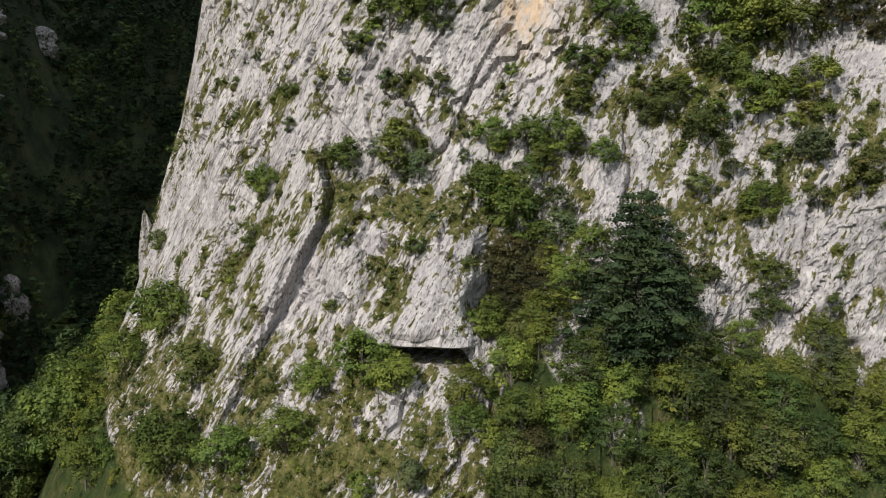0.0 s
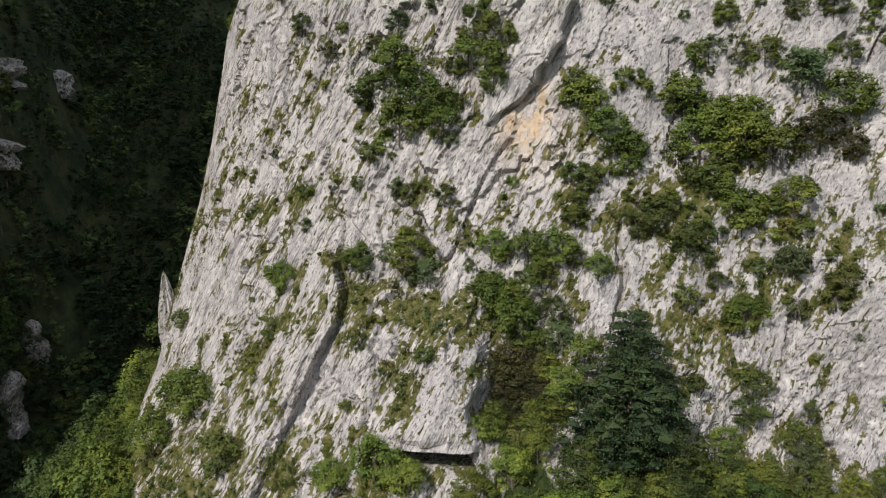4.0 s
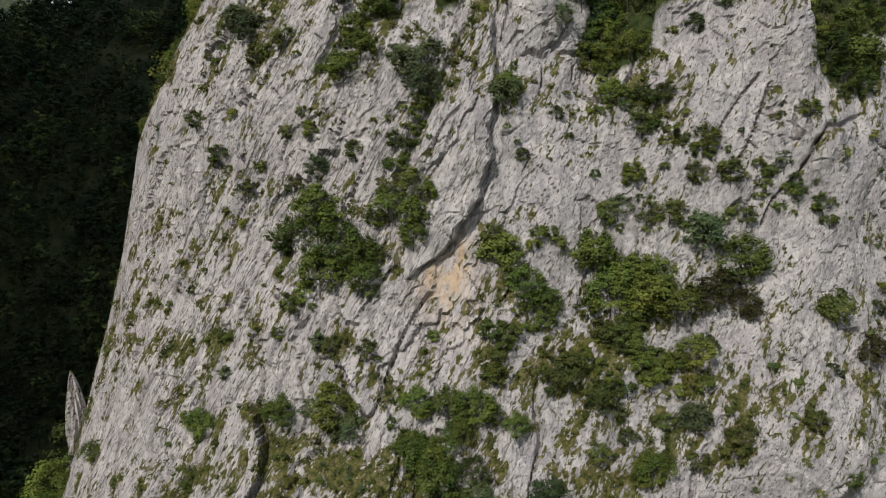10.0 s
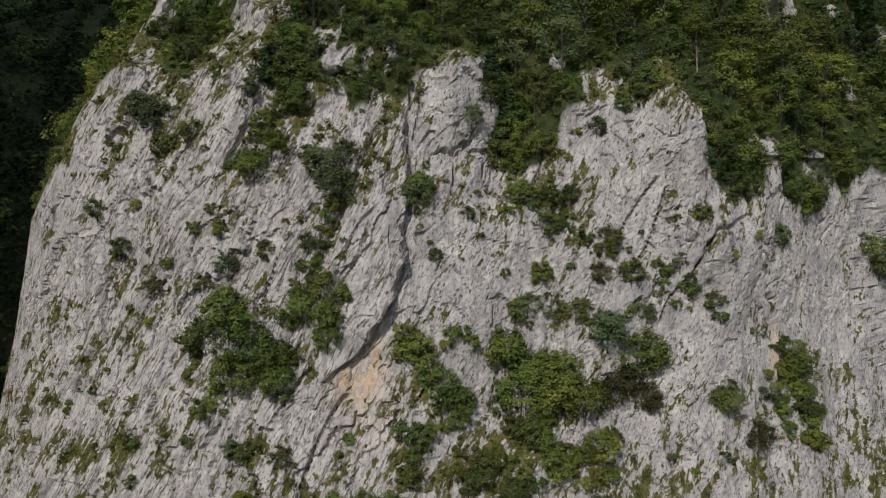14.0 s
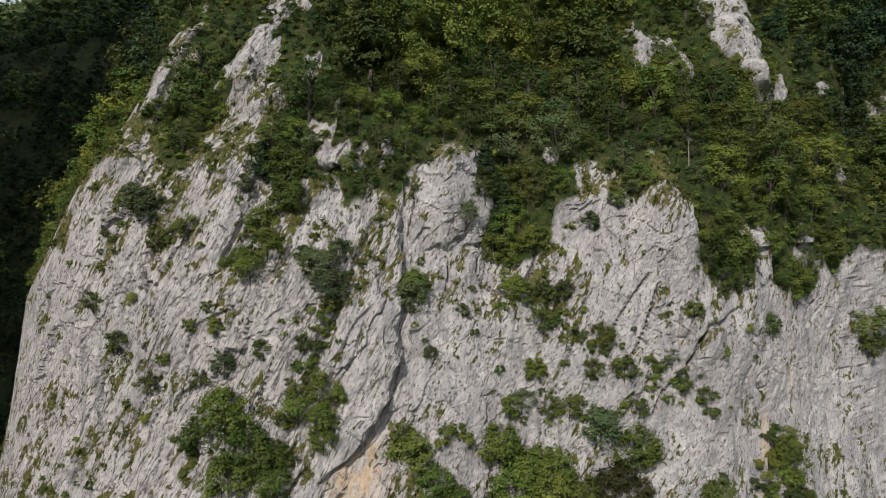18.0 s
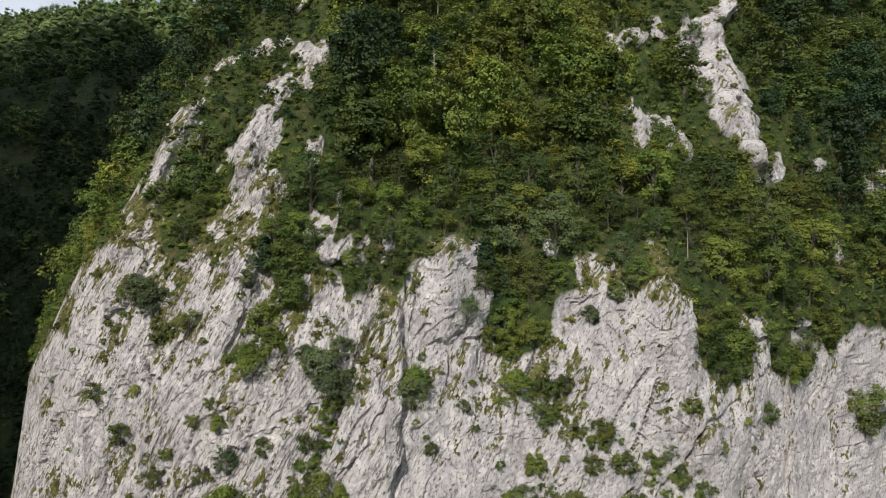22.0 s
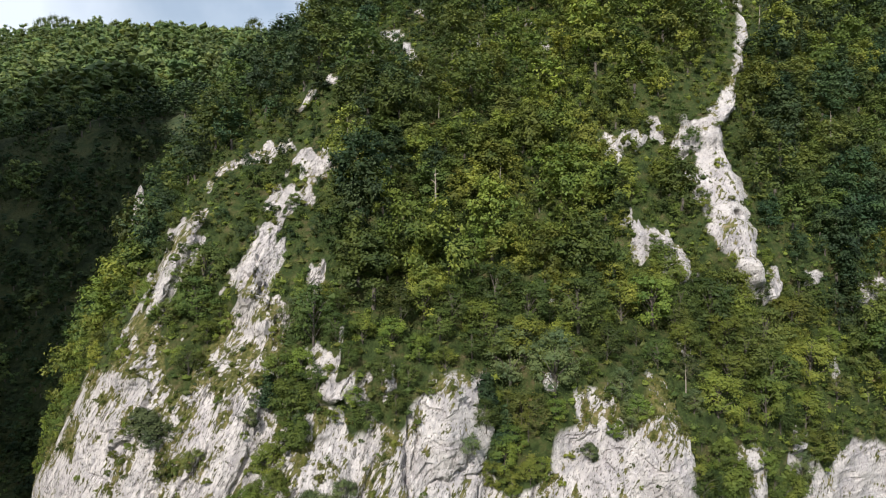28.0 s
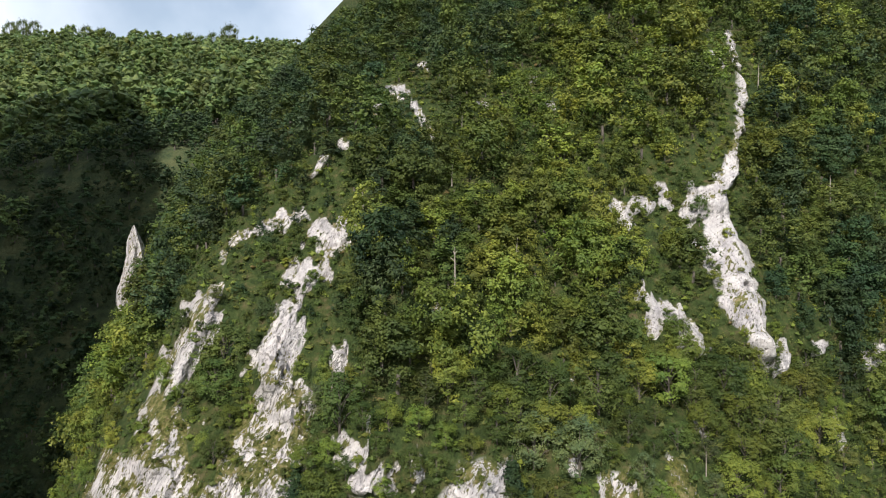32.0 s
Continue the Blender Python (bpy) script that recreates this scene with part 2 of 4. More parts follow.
IVY = foliage("brown_creeper", (0.040, 0.044, 0.014), (0.10, 0.098, 0.03), (0.10, 0.055, 0.02))
# far leaves, bluer to hold a little aerial haze in their colour
FAR_LEAF = foliage("hazed_far_leaves", (0.07, 0.125, 0.044), (0.165, 0.24, 0.08))
BARK = bark_like("bark", (0.06, 0.05, 0.04), (0.17, 0.15, 0.125))
DEAD = bark_like("dead_wood", (0.20, 0.17, 0.14), (0.42, 0.37, 0.31))
SOIL = forest_floor()
GRASS = foliage("grass", (0.075, 0.085, 0.024), (0.20, 0.195, 0.06), (0.30, 0.24, 0.11))

# ---- the shape of the mountain ----
def smooth(a, b, v):
    t = np.clip((np.asarray(v, float) - a) / (b - a), 0, 1)
    return t * t * (3 - 2 * t)


def softplus(v, k):
    return np.logaddexp(0, np.asarray(v, float) / k) * k


def bump(x, c, r):
    return np.exp(-((x - c) / r) ** 2)


def grain(x, y, z, seed=0):
    """Gradient noise of points given as arrays, about -1 to 1."""
    xi, yi, zi = np.floor(x), np.floor(y), np.floor(z)
    fx, fy, fz = x - xi, y - yi, z - zi
    u, v, w = (f * f * f * (f * (f * 6 - 15) + 10) for f in (fx, fy, fz))
    xi, yi, zi = (a.astype(np.int64) for a in (xi, yi, zi))

    def corner_value(i, j, k):
        h = ((xi + i) * 374761393 + (yi + j) * 668265263 + (zi + k) * 2147483647 + seed * 974634777) & 0xFFFFFFFF
        h = ((h ^ (h >> 13)) * 1274126177) & 0xFFFFFFFF
        h = (h ^ (h >> 16)) & 0xFFFFFFFF
        a = (h & 1023) * (2 * np.pi / 1024)
        c = ((h >> 10) & 1023) / 511.5 - 1
        s = np.sqrt(np.maximum(0, 1 - c * c))
        return np.cos(a) * s * (fx - i) + np.sin(a) * s * (fy - j) + c * (fz - k)

    def mix(a, b, t):
        return a + (b - a) * t
    return 1.6 * mix(mix(mix(corner_value(0, 0, 0), corner_value(1, 0, 0), u), mix(corner_value(0, 1, 0), corner_value(1, 1, 0), u), v),
                     mix(mix(corner_value(0, 0, 1), corner_value(1, 0, 1), u), mix(corner_value(0, 1, 1), corner_value(1, 1, 1), u), v), w)


def profile(z):
    """The face from the foot of the wall to the wooded slope above its rim."""
    return np.interp(z, (-60, 0, 20, 32, 45, 56, 70, 84, 100, 112, 118, 130, 140, 151, 168, 200, 300, 420),
                     (-60, 28, 50, 57, 65.5, 70, 74, 77, 78.5, 80.5, 83.5, 94, 101, 113, 130, 165, 300, 520))


def corner(z):
    """Where the front turns into the flank towards the gorge."""
    return np.interp(z, (0, 45, 70, 100, 118, 130, 140, 150, 160, 170, 190, 260), (-14, -6, -2, 1, 4, 9, 12, 16, 24, 36, 58, 140))


def slab_edges(z):
    left = np.interp(z, (78, 82, 86, 91.8, 101.6, 111.7, 113), (4.0, 4.0, 3.6, 4.4, 8.5, 13.6, 14.2))
    right = np.interp(z, (78, 79, 84, 89, 94, 101, 108, 112, 113), (3.6, 4.4, 10.2, 12.9, 14.4, 15.0, 15.4, 15.0, 14.4))
    return left, right


def pillar_edges(z):
    left = np.interp(z, (34, 36.4, 39.7, 46.4, 57, 62, 65.5), (-25, -24.6, -24.6, -22.6, -20.8, -18.4, -15.4))
    right = np.interp(z, (34, 36.3, 39.8, 44.5, 47.5, 52.2, 57.7, 60.7, 64, 65.5), (-24, -22.6, -20.6, -19.0, -17.6, -15.2, -12.7, -12.4, -13.2, -15))
    return left, right


def spine_line(z):
    """Centre, half width and height of the bare rock spine in the wooded slope."""
    c = np.interp(z, (126, 131, 134, 138, 142, 146, 150, 154, 159, 165, 174, 188, 194), (71, 70.4, 70.4, 70.9, 72.2, 73.7, 74.7, 75.8, 81, 86, 93, 100.6, 104))
    h = np.interp(z, (126, 131, 134, 138, 142, 146, 150, 154, 159, 163, 165, 168, 174, 178, 181, 188, 192), (0.9, 2.4, 3.0, 4.6, 5.0, 4.5, 3.1, 3.3, 2.2, 1.3, 0.6, 0.9, 1.5, 0.8, 0.6, 1.3, 0.6))
    h = h * (1 + 0.14 * np.sin(z * 0.8) + 0.08 * np.sin(z * 2.3 + 1))
    p = np.interp(z, (126, 130, 137, 148, 158, 164, 168, 181, 194), (0, 2.5, 4.2, 4.2, 3.2, 0.8, 2.6, 2.6, 0))
    return c, h, p


# bare rock in the wood above the rim: across, height, half width, half height, lean, how far it stands out
BARE_FLANK = [
    (-15.2, 131.5, 2.7, 8.6, 0.44, 4.5), (-18.7, 120.0, 3.3, 3.7, 0.43, 2.5), (-2.5, 132.8, 2.6, 6.0, 0.33, 4.0), (-2.0, 126.3, 2.6, 3.0, -0.29, 2.5), (8.0, 123.6, 0.8, 3.8, 0.24, 2.0), (8.0, 118.4, 2.9, 2.3, 0.2, 1.6),
    (5.1, 120.6, 1.8, 1.8, 0.0, 1.2), (13.7, 119.5, 1.2, 2.5, 0.1, 1.6), (5.1, 113.5, 2.5, 1.8, 0.31, 1.2), (35.0, 117.7, 1.1, 1.3, 0.31, 0.6), (39.2, 127.2, 0.9, 1.2, 0.0, 1.0), (5.9, 131.0, 1.5, 2.1, 0.24, 1.0),
    (21.1, 137.2, 1.2, 1.7, 0.11, 0.8),
]
BARE_RIDGE = [
    (7.3, 147.3, 3.2, 2.8, 0.41, 1.6), (2.0, 141.6, 3.1, 2.7, 0.55, 1.6), (-7.3, 147.7, 1.4, 2.3, 0.53, 1.5), (-3.5, 148.5, 0.9, 1.3, 0.31, 1.2), (7.1, 159.8, 1.2, 2.7, 0.66, 2.5), (11.3, 163.2, 1.2, 1.0, 0.0, 1.5),
    (20.1, 171.1, 1.0, 2.3, 0.51, 1.8), (33.7, 183.5, 1.0, 1.7, 0.0, 1.2), (27.3, 170.9, 1.4, 6.0, -0.16, 2.0), (25.7, 175.6, 2.5, 1.8, 0.3, 1.4), (-14.6, 155.5, 0.7, 1.8, 0.28, 1.2), (53.4, 179.2, 1.4, 1.2, 0.0, 0.8),
    (54.0, 172.2, 1.2, 1.6, 0.0, 0.6), (40.3, 171.2, 1.2, 2.2, 0.0, 0.6), (-0.6, 149.7, 3.4, 1.8, 0.41, 0.4),
]
BARE_SLOPE = [
    (55.0, 135.3, 1.6, 3.3, 0.19, 1.5), (59.3, 133.4, 2.0, 4.0, -0.39, 2.2), (58.0, 150.3, 1.9, 2.7, 0.09, 1.2), (55.6, 120.5, 1.4, 1.0, 0.0, 1.0), (83.5, 129.1, 1.9, 1.2, 0.0, 1.0), (74.4, 128.4, 2.0, 2.1, 0.35, 1.0),
    (96.4, 126.4, 2.9, 2.0, 0.36, 1.2), (83.6, 117.0, 1.2, 2.7, 0.12, 1.5), (70.8, 131.0, 2.5, 2.2, -0.67, 1.8), (61.2, 105.7, 3.1, 2.9, 0.11, 1.2), (73.2, 104.7, 2.1, 2.8, 0.12, 1.2),
]
BARE_SHOULDER = [
    (61.8, 152.7, 2.4, 2.2, 0.31, 2.2), (66.3, 153.9, 1.8, 2.2, 0.21, 1.4), (70.1, 151.7, 1.8, 2.3, 0.52, 2.0), (71.8, 156.2, 1.0, 1.5, 0.21, 0.8), (75.0, 154.5, 2.2, 3.1, 0.42, 1.8), (68.7, 145.1, 1.1, 1.5, 0.22, 1.0),
    (93.8, 183.3, 1.0, 3.1, -0.26, 1.5),
]
BARE = BARE_FLANK + BARE_RIDGE + BARE_SLOPE + BARE_SHOULDER


def rim(x):
    """The height at which bare rock gives way to the wood."""
    return np.interp(x, (-60, -40, -33, -28.5, -22.1, -20.2, -17.0, -13.2, -11.6, -10.6, -6.4, -4.0, 0.9, 1.2, 1.4, 1.9, 4.0, 4.8, 7.9, 8.6, 10.5, 11.6, 14.6, 16.9, 19.3, 22.2, 26.4, 26.7, 27.4, 27.8, 28.8, 31.2, 33.2, 35.9, 37.8, 42.9, 43.4, 45.4, 48.5, 50.2, 50.6, 51.4, 53.1, 58.0, 61.0, 63.9, 65.8, 74.8, 77.9, 79.9, 83.2, 91.0),
                     (94, 96, 104, 114.0, 119.2, 123.4, 122.5, 115.5, 114.8, 119.2, 126.5, 127.6, 123.3, 119.9, 113.4, 109.5, 110.8, 114.9, 115.3, 112.8, 112.2, 114.2, 112.1, 114.9, 117.7, 118.8, 118.8, 113.3, 108.8, 103.2, 102.1, 103.5, 106.3, 109.8, 114.8, 116.6, 112.7, 114.5, 118.2, 117.0, 110.2, 107.2, 102.9, 100.3, 104.2, 107.0, 99.2, 99.0, 103.5, 98.5, 104.8, 103.5))


def wall_y(x, z):
    x, z = np.asarray(x, float), np.asarray(z, float)
    y = profile(z)
    w = corner(z) - x
    edge = np.interp(z, (20, 40, 70, 80, 86, 97, 109, 118, 124, 139, 150, 160, 180, 200, 240), (44, 42, 41, 40, 39.8, 39, 34.5, 31, 30, 29, 29, 32, 37, 42, 46))
    steep = np.interp(z, (0, 25, 42, 160), (1.5, 3.0, 9.0, 9.0))
    y = y + 0.65 * softplus(w, 2.5) + 0.65 * softplus(w - 25, 3) + steep * softplus(w - edge, 1.6)
    # the foot of the wall under the trees, and the bulging buttress with the recess beyond it
    y = y - 2.4 * bump(x, 16, 12) * (1 - smooth(46, 66, z))
    y = y - 1.6 * bump(x, 28, 14) * smooth(46, 52, z) * (1 - smooth(66, 80, z))
    y = y - 5.5 * bump(x, 50, 15) * smooth(48, 62, z) * (1 - smooth(112, 126, z))
    y = y + 0.22 * softplus(x - 62, 3) * smooth(50, 80, z) * (1 - smooth(118, 140, z))
    y = y + 2.4 * bump(x, -7, 9) * bump(z, 92, 14)
    # the upper slope steepens towards the far side
    y = y - np.interp(z, (122, 132, 142, 150, 158, 181, 230), (0, 4.5, 2, 3.5, 8, 13, 16)) * smooth(48, 76, x)
    # cave slot under the lower wall, the wall's overhang and the grassy ledge on top of it
    worn = x + 0.8 * np.sin(z * 0.55) + 0.5 * np.sin(z * 1.4 + 1)
    front = smooth(-13.5, -10, x) * (1 - smooth(2.0, 5.0, worn))
    roof = smooth(-9.4, -8.2, x) * (1 - smooth(2.2, 3.2, x))
    y = y - 2.2 * front * (roof * smooth(45.5, 46.1, z) + (1 - roof) * smooth(38, 50, z)) * (1 - smooth(54.5, 61, z))
    y = y + 1.2 * bump(x, -5, 9) * bump(z, 61, 2.5)
    top = 45.6 - 0.03 * (x + 3) + 0.1 * np.sin(x * 1.9) - 0.9 * smooth(1.4, 2.7, x)
    y = y + 5.5 * smooth(-8.6, -7.4, x) * (1 - smooth(2.2, 2.8, x)) * smooth(43.9, 44.4, z) * (1 - smooth(top - 0.25, top + 0.05, z))
    # two small hollows at the foot
    y = y + 1.5 * bump(x, -15.2, 0.7) * bump(z, 41.4, 0.45) + 1.8 * bump(x, 38.4, 1.0) * bump(z, 45.6, 0.5)
    # the gully right of the ledge, and those below the rim
    y = y + 2.2 * bump(x, 6.5, 2.6) * smooth(44, 50, z) * (1 - smooth(58, 70, z))
    gully = bump(x - 0.25 * (z - 108), 27.5, 2.4) * smooth(97, 104, z) * (1 - smooth(118, 126, z))
    y = y + 3.2 * gully + 2.4 * bump(x + 0.45 * (118 - z), 2.2, 2.6) * smooth(100, 107, z) * (1 - smooth(118, 128, z))
    y = y - 2.6 * bump(x + 0.12 * (z - 112), 47.6, np.clip(2.9 - 0.22 * (z - 109), 1.2, 2.9)) * smooth(98, 108, z) * (1 - smooth(116.5, 119.5, z))
    y = y - 2.2 * bump(x, 21.5, np.clip(3.6 - 0.25 * (z - 109), 1.4, 3.6)) * smooth(104, 112, z) * (1 - smooth(117.2, 120, z))
    # the great leaning slab
    a, b = slab_edges(z)
    b = b + 0.15 * np.sin(z * 0.5) + 0.22 * np.sin(z * 1.15 + 0.6) + 0.12 * np.sin(z * 2.7)
    across = np.clip((x - a) / np.maximum(b - a, 0.5), 0, 1)
    inside = smooth(a - 0.35, a + 0.5, x) * (1 - smooth(b - 0.75, b + 0.15, x)) * smooth(78.2, 80, z) * (1 - smooth(110.5, 113, z))
    y = y - (0.7 + np.interp(z, (78, 84, 92, 100, 106, 113), (0.2, 0.8, 1.0, 0.6, 0.35, 0.2)) * across ** 0.8) * inside * (1 + 0.2 * np.sin(z * 0.8 + 2)) + (0.5 * bump(x, b + 0.25, 0.3) + 0.7 * bump(x, a - 0.55, 0.45)) * smooth(79, 82, z) * (1 - smooth(108, 112, z))
    # the leaning pillar
    a, b = pillar_edges(z)
    b = b + 0.18 * np.sin(z * 0.45)
    across = np.clip((x - a) / np.maximum(b - a, 0.5), 0, 1)
    inside = smooth(a - 0.5, a + 0.5, x) * (1 - smooth(b - 0.3, b + 0.15, x)) * smooth(35.5, 38, z) * (1 - smooth(63.8, 65.6, z))
    column = (0.6 + 1.5 * across ** 0.8) * np.interp(z, (36, 46, 55, 62), (0.6, 0.8, 1.2, 1.3))
    y = y - column * inside + (0.5 * bump(x, a - 0.6, 0.5) + 0.5 * bump(x, b + 0.5, 0.4)) * smooth(40, 46, z) * (1 - smooth(60, 63, z))
    # bare ribs standing out of the wood
    y, above = np.array(y, float), z > 106
    if above.any():
        xa, za = x[above], z[above]
        for sx, sz, rx, rz, lean, out in BARE:
            v = (xa - sx - lean * (za - sz)) / (rx * 1.25)
            y[above] -= out * np.where(v < 0, bump(v, 0, 1.0), bump(v, 0, 0.6)) * smooth(sz - rz * 1.4, sz - rz * 0.5, za) * (1 - smooth(sz + rz * 0.6, sz + rz * 1.1, za))
    # hollows and swells of the rim and of the slope above it
    y = y + 2.6 * bump(x, 22, 24) * bump(z, 110, 9) + 3.0 * bump(x, 5, 6) * bump(z, 113.5, 5) - 2.5 * bump(x, 51, 5) * bump(z, 95, 6)
    y = y + 4.5 * bump(x, -12, 12) * bump(z, 124, 6) + 3.2 * bump(x, 18, 24) * bump(z, 141, 10) - 7.0 * bump(x, 11, 8) * bump(z, 165, 8)
    y = y + 2.0 * bump(x, 2, 7) * bump(z, 82, 12)
    # the bare spine
    c, h, p = spine_line(z)
    v = x - c
    y = y - p * np.where(v < 0, bump(v, 0, h * 1.15), bump(v, 0, h * 0.8))
    y = y + 3.6 * bump(x, 71.9, 0.8) * bump(z, 139.4, 0.65)
    return y


def wooded(x, z):
    """How far a place of the face is overgrown with wood, 0 to 1."""
    up = smooth(-1.0, 1.6, z - rim(x) - 3.2 * grain(x / 3.5, z / 4.0, x * 0 + 0.5, 51))
    c, h, p = spine_line(z)
    bare = smooth(1.0, 0.75, np.abs(x - c) / np.maximum(h * 1.15, 0.4)) * (p > 0.3)
    ragged = 0.85 * grain((0.88 * x - 0.47 * z) / 1.1, (0.47 * x + 0.88 * z) / 2.6, x * 0 + 0.5, 53)
    for sx, sz, rx, rz, lean, out in BARE:
        bare = np.maximum(bare, smooth(0.0, 0.3, (1.2 if rx > 1.5 else 0.95) - np.hypot((x - sx - lean * (z - sz)) / rx, (z - sz) / rz) + ragged))
    up = up * (1 - bare)
    foot = np.interp(x, (-90, -55, -47, -40, -32, -26, -20, 2.5, 4, 6, 9, 12, 22, 26, 34, 44, 70, 90), (60, 42, 38, 34, 29, 27, 25, 30, 40, 45, 46, 43.5, 43, 42, 40, 40, 42, 50))
    down = smooth(1.0, -1.5, z - foot - 6 * grain(x / 5, z / 5, x * 0 + 0.5, 52) * smooth(-12, -4, x))
    return np.maximum(up, down)


# ---- mesh helpers ----
def quick_mesh(name, verts, faces, mat, smooth_shade=False):
    """A mesh from an (n, 3) array and an (m, k) array of vertex numbers."""
    verts, faces = np.asarray(verts, np.float32), np.asarray(faces, np.int32)
    me = bpy.data.meshes.new(name)
    me.vertices.add(len(verts))
    me.vertices.foreach_set("co", verts.ravel())
    me.loops.add(faces.size)
    me.loops.foreach_set("vertex_index", faces.ravel())
    me.polygons.add(len(faces))
    me.polygons.foreach_set("loop_start", np.arange(0, faces.size, faces.shape[1], dtype=np.int32))
    me.polygons.foreach_set("use_smooth", np.full(len(faces), smooth_shade))
    me.update(calc_edges=True)
    me.materials.append(mat)
    return me


def values(me, name, data):
    me.attributes.new(name, "FLOAT", "POINT").data.foreach_set("value", np.asarray(data, np.float32))


def part(name, me, parent, label=""):
    ob = new(name, me)
    ob.parent = parent
    return tagged(ob, label)


# ---- the cliff: one carved surface, its free-standing members split off ----
ACROSS, AHEAD = np.array((math.cos(radians(12)), -math.sin(radians(12)))), np.array((math.sin(radians(12)), math.cos(radians(12))))
LS = np.concatenate((np.arange(-175, -68, 1.0), np.arange(-68, 62, 0.25), np.arange(62, 130, 1.2)))
ZS = np.concatenate((np.arange(-3, 30, 0.8), np.arange(30, 122, 0.23), np.arange(122, 160, 0.32), np.arange(160, 166, 0.8), np.arange(166, 300, 1.6)))


def depth_grid(l, z, low, high, steps):
    for _ in range(steps):
        d = (low + high) / 2
        x, y = l * ACROSS[0] + d * AHEAD[0], l * ACROSS[1] + d * AHEAD[1]
        inside = y > wall_y(x, z)
        low, high = np.where(inside, low, d), np.where(inside, d, high)
    return (low + high) / 2


lc, zc = np.meshgrid(LS[::5], ZS[::5], indexing="ij")
coarse = depth_grid(lc, zc, np.full(lc.shape, -150.0), np.full(lc.shape, 900.0), 26)
first = np.array([np.interp(ZS, ZS[::5], row) for row in coarse])
first = np.array([np.interp(LS, LS[::5], col) for col in first.T]).T
LG, ZG = np.meshgrid(LS, ZS, indexing="ij")
DG = depth_grid(LG, ZG, first - 6, first + 6, 12)
XG, YG = LG * ACROSS[0] + DG * AHEAD[0], LG * ACROSS[1] + DG * AHEAD[1]
P = np.stack((XG, YG, ZG), -1)


def normals(p):
    nrm = np.cross(np.gradient(p, axis=0), np.gradient(p, axis=1))
    return nrm / np.maximum(np.linalg.norm(nrm, axis=-1, keepdims=True), 1e-9)


def blur(a, k):
    for axis in (0, 1):
        c = np.cumsum(np.concatenate([np.take(a, [0] * (k + 1), axis), a, np.take(a, [-1] * k, axis)], axis), axis)
        n = a.shape[axis]
        a = (np.take(c, range(2 * k + 1, n + 2 * k + 1), axis) - np.take(c, range(0, n), axis)) / (2 * k + 1)
    return a


N0 = normals(blur(P, 6))
N0 = N0 * np.where(N0[..., 1:2] > 0, -1, 1)
x, y, z = XG, YG, ZG
side = x * np.sin(radians(62)) - z * np.cos(radians(62)) + 0.35 * y
along = x * np.cos(radians(62)) + z * np.sin(radians(62))
swirl = grain(x / 9, y / 9, z / 9, 3)
side = side + 1.3 * grain(x / 11, y / 11, z / 13, 4)
bedded = 1 - 0.75 * smooth(14, 26, x) * smooth(48, 58, z)


def joint(v, wide):
    """A thin cleft where a noise crosses nought."""
    return smooth(wide, 0, np.abs(v))


def facets(u, v, seed, steep):
    """Broken blocks: each jittered cell stands at a height and tilt of its own."""
    ui, vi = np.floor(u).astype(np.int64), np.floor(v).astype(np.int64)
    best, height = np.full(u.shape, 9.0), np.zeros(u.shape)
    for i in (-1, 0, 1):
        for j in (-1, 0, 1):
            h = ((ui + i) * 374761393 + (vi + j) * 668265263 + seed * 974634777) & 0xFFFFFFFF
            h = ((h ^ (h >> 13)) * 1274126177) & 0xFFFFFFFF
            h = (h ^ (h >> 16)) & 0xFFFFFFFF
            r = [((h >> k) & 63) / 63.0 for k in (0, 6, 12, 18, 24)]
            du, dv = u - ui - i - 0.1 - 0.8 * r[0], v - vi - j - 0.1 - 0.8 * r[1]
            d = du * du + dv * dv
            near = d < best
            height = np.where(near, r[2] - 0.5 + steep * (1.3 * (r[3] - 0.42) * du + 0.7 * (r[4] - 0.5) * dv), height)
            best = np.where(near, d, best)
    return height


rough = 0.12 + 0.88 * smooth(-0.15, 0.3, grain(side / 5, along / 12, y / 7, 26) + 0.4 * grain(x / 3, y / 3, z / 4, 27))
warp = 0.4 * grain(x / 2.8, y / 2.8, z / 3.6, 30) + 0.2 * grain(x / 1.1, y / 1.1, z / 1.4, 31)
blotchy = smooth(13, 19, x) * smooth(50, 60, z)
streaky = 1 - 0.75 * blotchy - 0.35 * smooth(0.0, 0.35, grain(x / 9, y / 9, z / 11, 29))
lumpy = smooth(16, 26, x) * smooth(76, 66, z)
relief = 1.3 * grain(side / 9, along / 26, y / 13, 1) + 0.55 * grain(side / 3.6, along / 12, y / 7, 2)
# long leaning plates, each with a sharp edge on the shaded side
for wide, long, deep, seed in ((4.4, 12, 0.95, 41), (1.9, 5.2, 0.27, 42), (0.85, 2.3, 0.075, 43)):
    relief += deep * (1 - 0.85 * blotchy) * (1 if wide > 2 else 0.25 + 0.75 * rough) * facets(side / wide + 0.6 * swirl + warp, along / long + warp, seed, 1.25 if wide > 2 else 0.85)
for wide, deep, seed in ((3.6, 0.45, 44), (1.5, 0.12, 45)):
    relief += deep * blotchy * facets(x / wide + warp, (0.97 * z + 0.2 * x) / (1.4 * wide) + warp, seed, 1.1)
sheet = side / 2.6 + 0.8 * swirl + 0.4 * grain(x / 3, y / 3, z / 5, 5)
relief += bedded * 0.22 * ((sheet - np.floor(sheet)) ** 1.5 - 0.4) * smooth(0.0, 0.35, grain(side / 6, along / 16, y / 8, 6))
